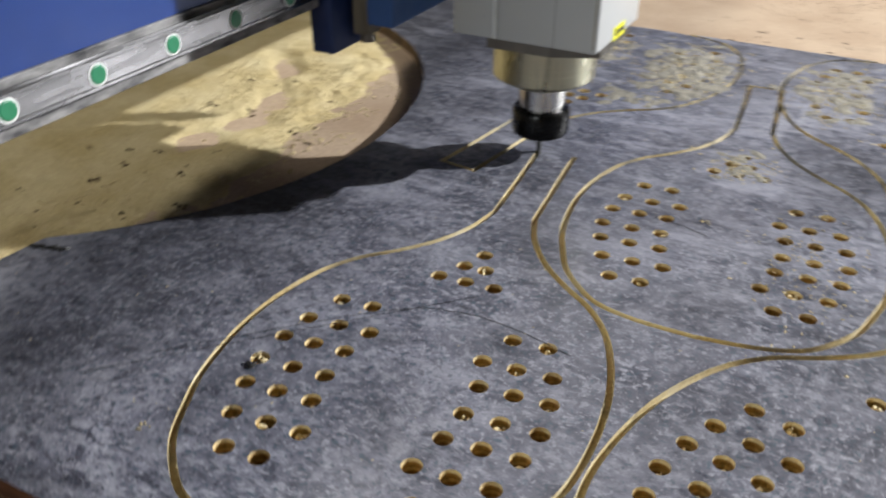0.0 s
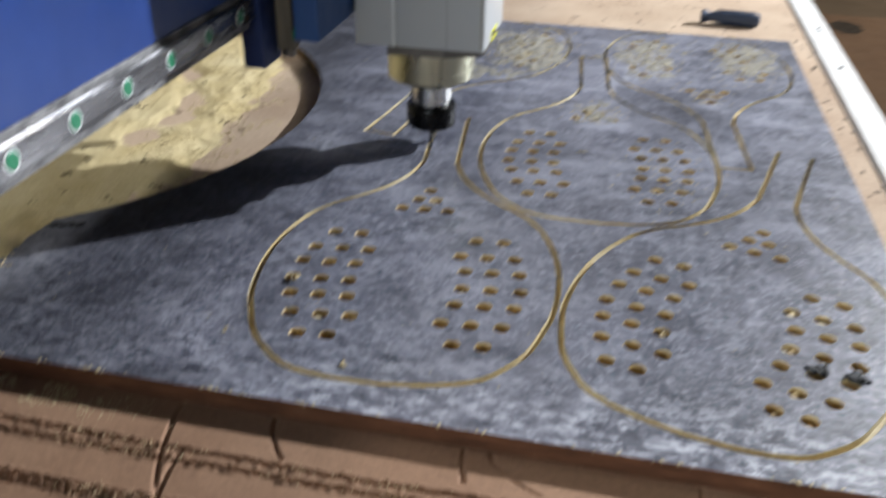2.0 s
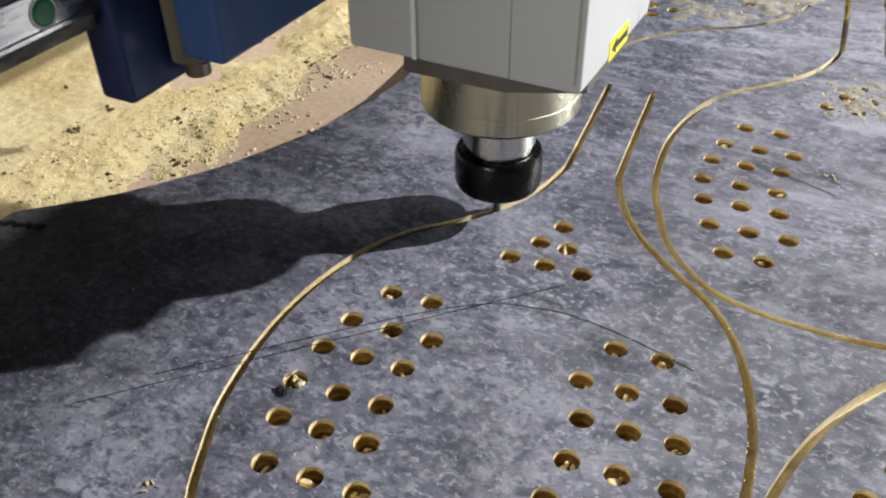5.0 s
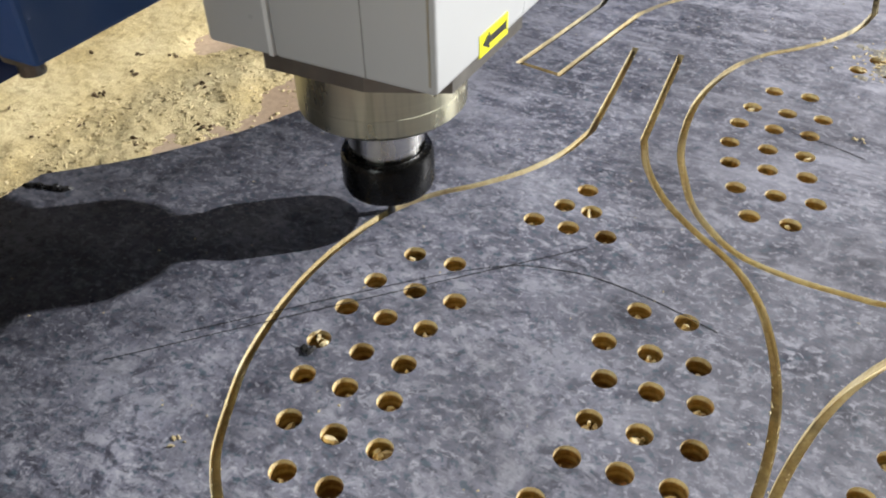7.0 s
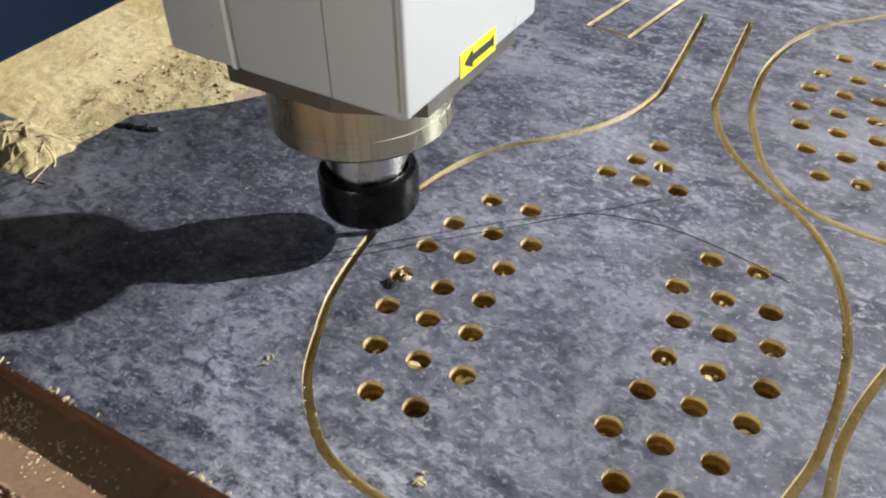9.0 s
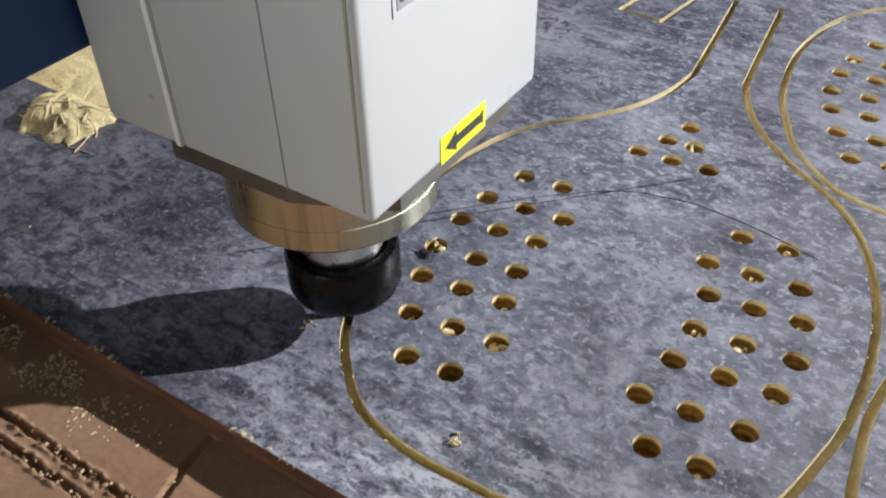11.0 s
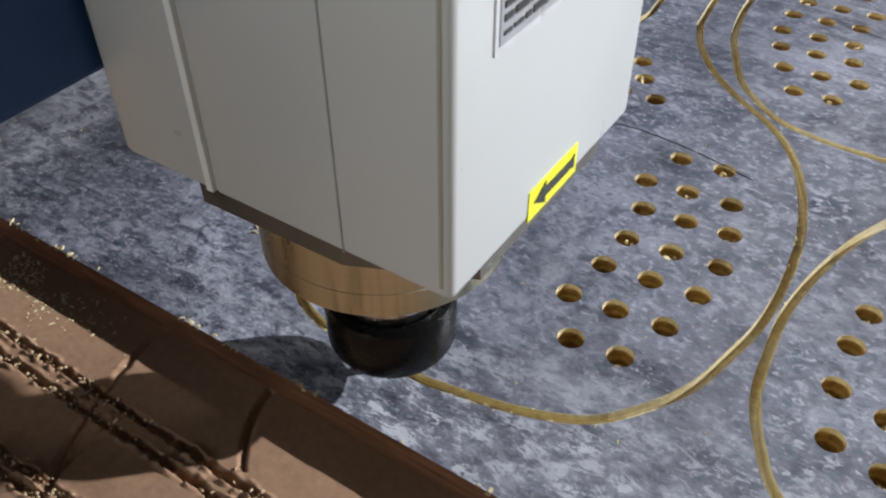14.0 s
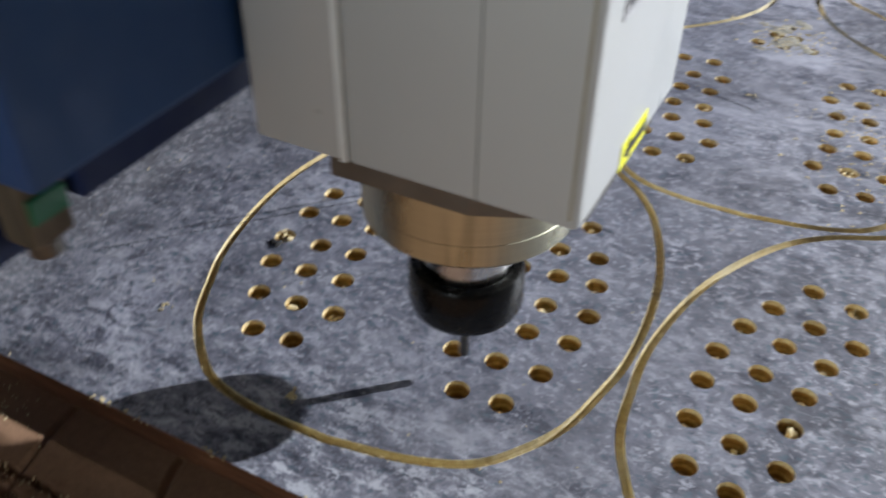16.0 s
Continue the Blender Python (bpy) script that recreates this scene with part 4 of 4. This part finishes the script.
def marks():
    rnd = random.Random(21)
    # black lumps beside the holes of one panel
    spots = []
    for x, y in ((0.122, 0.391), (0.154, 0.386)):
        for _ in range(9):
            spots.append((x + rnd.gauss(0, 0.005), y + rnd.gauss(0, 0.003), 0.0, rnd.uniform(0.003, 0.008)))
    for x, y in [(-0.706 + 0.0045 * k, 0.468 + 0.0013 * k) for k in range(8)] :
        spots.append((x, y, 0.0, 0.0052))
    for x, y in ((-0.399, 0.4195), (-0.395, 0.420)):
        spots.append((x, y, 0.0, 0.0042))
    spots.append((CHIP_AT[0] + 0.004, CHIP_AT[1] - 0.001, 0.0, 0.002))
    flakes("black_lumps", "black tarry lumps and splinters on the grey sheet", spots, TAR, 22, 0.5)
    spots = []
    for x, y in ((-0.421, 0.327), (-0.397, 0.432), (-0.128, 0.831), CHIP_AT):
        for _ in range(5):
            spots.append((x + rnd.gauss(0, 0.003), y + rnd.gauss(0, 0.002), rnd.uniform(0, 0.001), rnd.uniform(0.001, 0.003)))
    for _ in range(500):
        x = rnd.uniform(-0.9, 0.22)
        if fbm(x, 0.5, 18, 3) > 0.05:
            spots.append((x, 0.2405 + abs(rnd.gauss(0, 0.0009)), -0.0006 - rnd.uniform(0, 0.0012), rnd.uniform(0.0008, 0.0026)))
    flakes("splinters", "pale splinters and chipped edge of the sheet", spots, CHIP, 23, 0.5)
    # pencil lines struck across one panel
    verts, faces = [], []
    for line in ([(-0.51, 0.351), (-0.403, 0.464), (-0.276, 0.596)], [(-0.481, 0.394), (-0.344, 0.533), (-0.281, 0.565), (-0.225, 0.565), (-0.17, 0.553)],
                 [(-0.178, 0.819), (-0.145, 0.812), (-0.117, 0.803)]):
        pts = spline(line, 12)
        for sgn_a, sgn_b in zip(offset(pts, 0.0004), offset(pts, -0.0004)):
            verts += [(sgn_a.x, sgn_a.y, 0.00025), (sgn_b.x, sgn_b.y, 0.00025)]
        n0 = len(verts) - 2 * len(pts)
        faces += [(n0 + 2 * i, n0 + 2 * i + 1, n0 + 2 * i + 3, n0 + 2 * i + 2) for i in range(len(pts) - 1)]
    me = bpy.data.meshes.new("pencil_lines")
    me.from_pydata(verts, [], faces)
    me.materials.append(INK)
    tagged(new("pencil_lines", me), "thin dark scribed lines on the sheet", "marking", kind="stuff")


marks()


# ------------------------------------------------------------ things lying on the bed
def screwdriver_handle():
    ob = thing("tool_handle", "dark navy rubber tool handle lying on the bed", "tool handle", (0.06, 1.62, BED_Z + 0.0155))
    grip = lathe([(0.0, 0.0), (0.009, 0.0), (0.0135, 0.002), (0.0145, 0.006), (0.012, 0.012), (0.0095, 0.018), (0.0105, 0.028), (0.0135, 0.045), (0.015, 0.07), (0.0152, 0.095),
                  (0.0145, 0.11), (0.0125, 0.117), (0.008, 0.12), (0.0, 0.12)], 32, axis="x")
    part("grip", grip, NAVY, ob, smooth=True)
    ob.rotation_euler = (0, 0, radians(-3))
    for k in range(6):
        a = 2 * math.pi * k / 6
        part("rib", box(0.03, 0.108, -0.0012, 0.0012, 0.0135, 0.0162, 0.0005), NAVY, ob).rotation_euler = (a, 0, 0)


def bottle():
    ob = thing("water_bottle", "clear plastic water bottle with a black cap lying on its side", "bottle", (-0.075, 2.0, BED_Z + 0.044))
    prof = [(0.0, 0.035), (0.012, 0.035), (0.0125, 0.045), (0.016, 0.052), (0.028, 0.062), (0.038, 0.075), (0.042, 0.09)]
    for k in range(6):
        x = 0.098 + k * 0.026
        prof += [(0.0425, x), (0.0425, x + 0.013), (0.0405, x + 0.0165), (0.0405, x + 0.0215)]
    prof += [(0.0425, 0.258), (0.0425, 0.275), (0.039, 0.286), (0.03, 0.29), (0.0, 0.287)]
    sh = part("shell", lathe(prof, 48, axis="x"), BOTTLE, ob, smooth=True)
    cap = lathe([(0.0, 0.012), (0.0155, 0.012), (0.0165, 0.014), (0.0165, 0.033), (0.0, 0.033)], 30, axis="x")
    part("cap", cap, BLACK, ob, "black ribbed cap", True)
    can = thing("black_canister", "small black canister beside the bottle", "canister", (0.222, 2.02, BED_Z))
    part("canister_body", lathe([(0, 0), (0.026, 0), (0.028, 0.003), (0.028, 0.075), (0.024, 0.08), (0, 0.08)], 36), BLACK, can, smooth=True)
    part("canister_lid", lathe([(0, 0.08), (0.02, 0.08), (0.02, 0.095), (0.018, 0.097), (0, 0.097)], 30), BLACK, can, smooth=True)


screwdriver_handle()
bottle()


def clump():
    """A torn clump of pale shavings on the sheet by the opening: a low ragged heap with curled strips on it."""
    def heap(x, y):
        q = math.hypot((x + 0.752) / 0.042, (y - 0.404) / 0.034) + 0.45 * fbm(x, y, 34)
        return max(-0.003, 0.014 * (1 - q * q)) + (0.0018 * fbm(x, y, 110) if q < 1 else 0)
    me = grid(-0.82, -0.66, 0.345, 0.46, 80, 58, heap, lambda x, y, z: z > -0.001)
    me.materials.append(DUST)
    tagged(new("shavings_heap", me), "torn heap of pale wood shavings", "shavings", kind="stuff")
    rnd = random.Random(9)
    cu = bpy.data.curves.new("shaving_strips", "CURVE")
    cu.dimensions, cu.bevel_depth, cu.bevel_resolution = "3D", 0.0006, 0
    for _ in range(26):
        sp = cu.splines.new("POLY")
        sp.points.add(5)
        x, y = -0.748 + rnd.gauss(0, 0.02), 0.396 + rnd.gauss(0, 0.016)
        a, bend, ln = rnd.uniform(0, 6.3), rnd.uniform(-1.0, 1.0), rnd.uniform(0.01, 0.03)
        for i, pt in enumerate(sp.points):
            x, y = x + ln / 5 * math.cos(a), y + ln / 5 * math.sin(a)
            a += bend / 4
            pt.co = (x, y, max(0.0, heap(x, y)) + 0.0008, 1)
    cu.materials.append(CHIP)
    tagged(new("shaving_strips", cu), "thin curled wood shavings on the heap", "shavings", kind="stuff")


clump()


# ------------------------------------------------------------ floor beyond the bed
def beyond():
    zf = -0.82
    c = part("card_sheet", box(0.55, 2.6, 2.85, 5.0, zf, zf + 0.006), CARD)
    tagged(c, "brown card sheet with dark stains on the floor", "card sheet")
    for x, y, s in ((1.05, 4.74, 0.10), (1.26, 4.26, 0.075)):
        pts = [(x + s * (0.8 + 0.3 * noise.noise(Vector((a * 3, x, y)))) * math.cos(a), y + s * 1.6 * (0.8 + 0.3 * noise.noise(Vector((a * 3, x, 7)))) * math.sin(a)) for a in [2 * math.pi * k / 28 for k in range(28)]]
        st = part("stain", prism(pts, zf + 0.0062, zf + 0.0072), STAIN, c, "dark soaked stain")
    tp = prism([(0.985, 2.95), (1.03, 2.95), (1.70, 5.0), (1.64, 5.0)], zf + 0.0065, zf + 0.012)
    part("tape", tp, SALMON, c, "salmon pink tape strip")
    pk = part("pink_sheet", box(0.9, 2.4, 1.2, 2.72, zf, zf + 0.02), PINK)
    tagged(pk, "bright pink plastic sheet on the floor", "plastic sheet")


beyond()


# ------------------------------------------------------------ what moves
def motions():
    line = [placed(p, PANELS[0][0], PANELS[0][1]) for p in OUTLINE]
    run = [0.0]
    for a, b in zip(line, line[1:]):
        run.append(run[-1] + (b - a).length)

    def at(s):
        for i in range(len(line) - 1):
            if s <= run[i + 1]:
                return line[i].lerp(line[i + 1], (s - run[i]) / (run[i + 1] - run[i]))
        return line[-1]

    way = [(0.0, 0.001), (1.5, 0.0706), (3.5, 0.1725), (4.0, 0.2004), (7.0, 0.3704), (8.5, 0.4554), (11.0, 0.6006), (12.5, 0.6832), (13.0, 0.7032), (13.5, 0.729), (14.0, 0.7562), (14.5, 0.7772), (14.7, 0.7775)]
    ts, ss = [t for t, _ in way], [s for _, s in way]
    rows = []
    for k in range(30):
        t = k * 0.5
        p = at(float(np.interp(t, ts, ss)))
        rows.append((t, p.x, p.y, 0.0))
    end = at(0.7775)
    rows += [(14.6, end.x, end.y, 0.003), (14.8, end.x, end.y, 0.015), (15.0, end.x, end.y, 0.025), (15.2, end.x, end.y, 0.034),
             (15.5, -0.2570, 0.2895, 0.0385), (15.7, -0.2435, 0.3185, 0.038), (16.0, -0.2115, 0.367, 0.036)]
    walk(GANTRY, [(t, pose(x, 0, 0)) for t, x, y, z in rows])
    walk(CARRIAGE, [(t, pose(x, y, 0)) for t, x, y, z in rows])
    walk(SPINDLE, [(t, pose(x, y, z)) for t, x, y, z in rows])


motions()
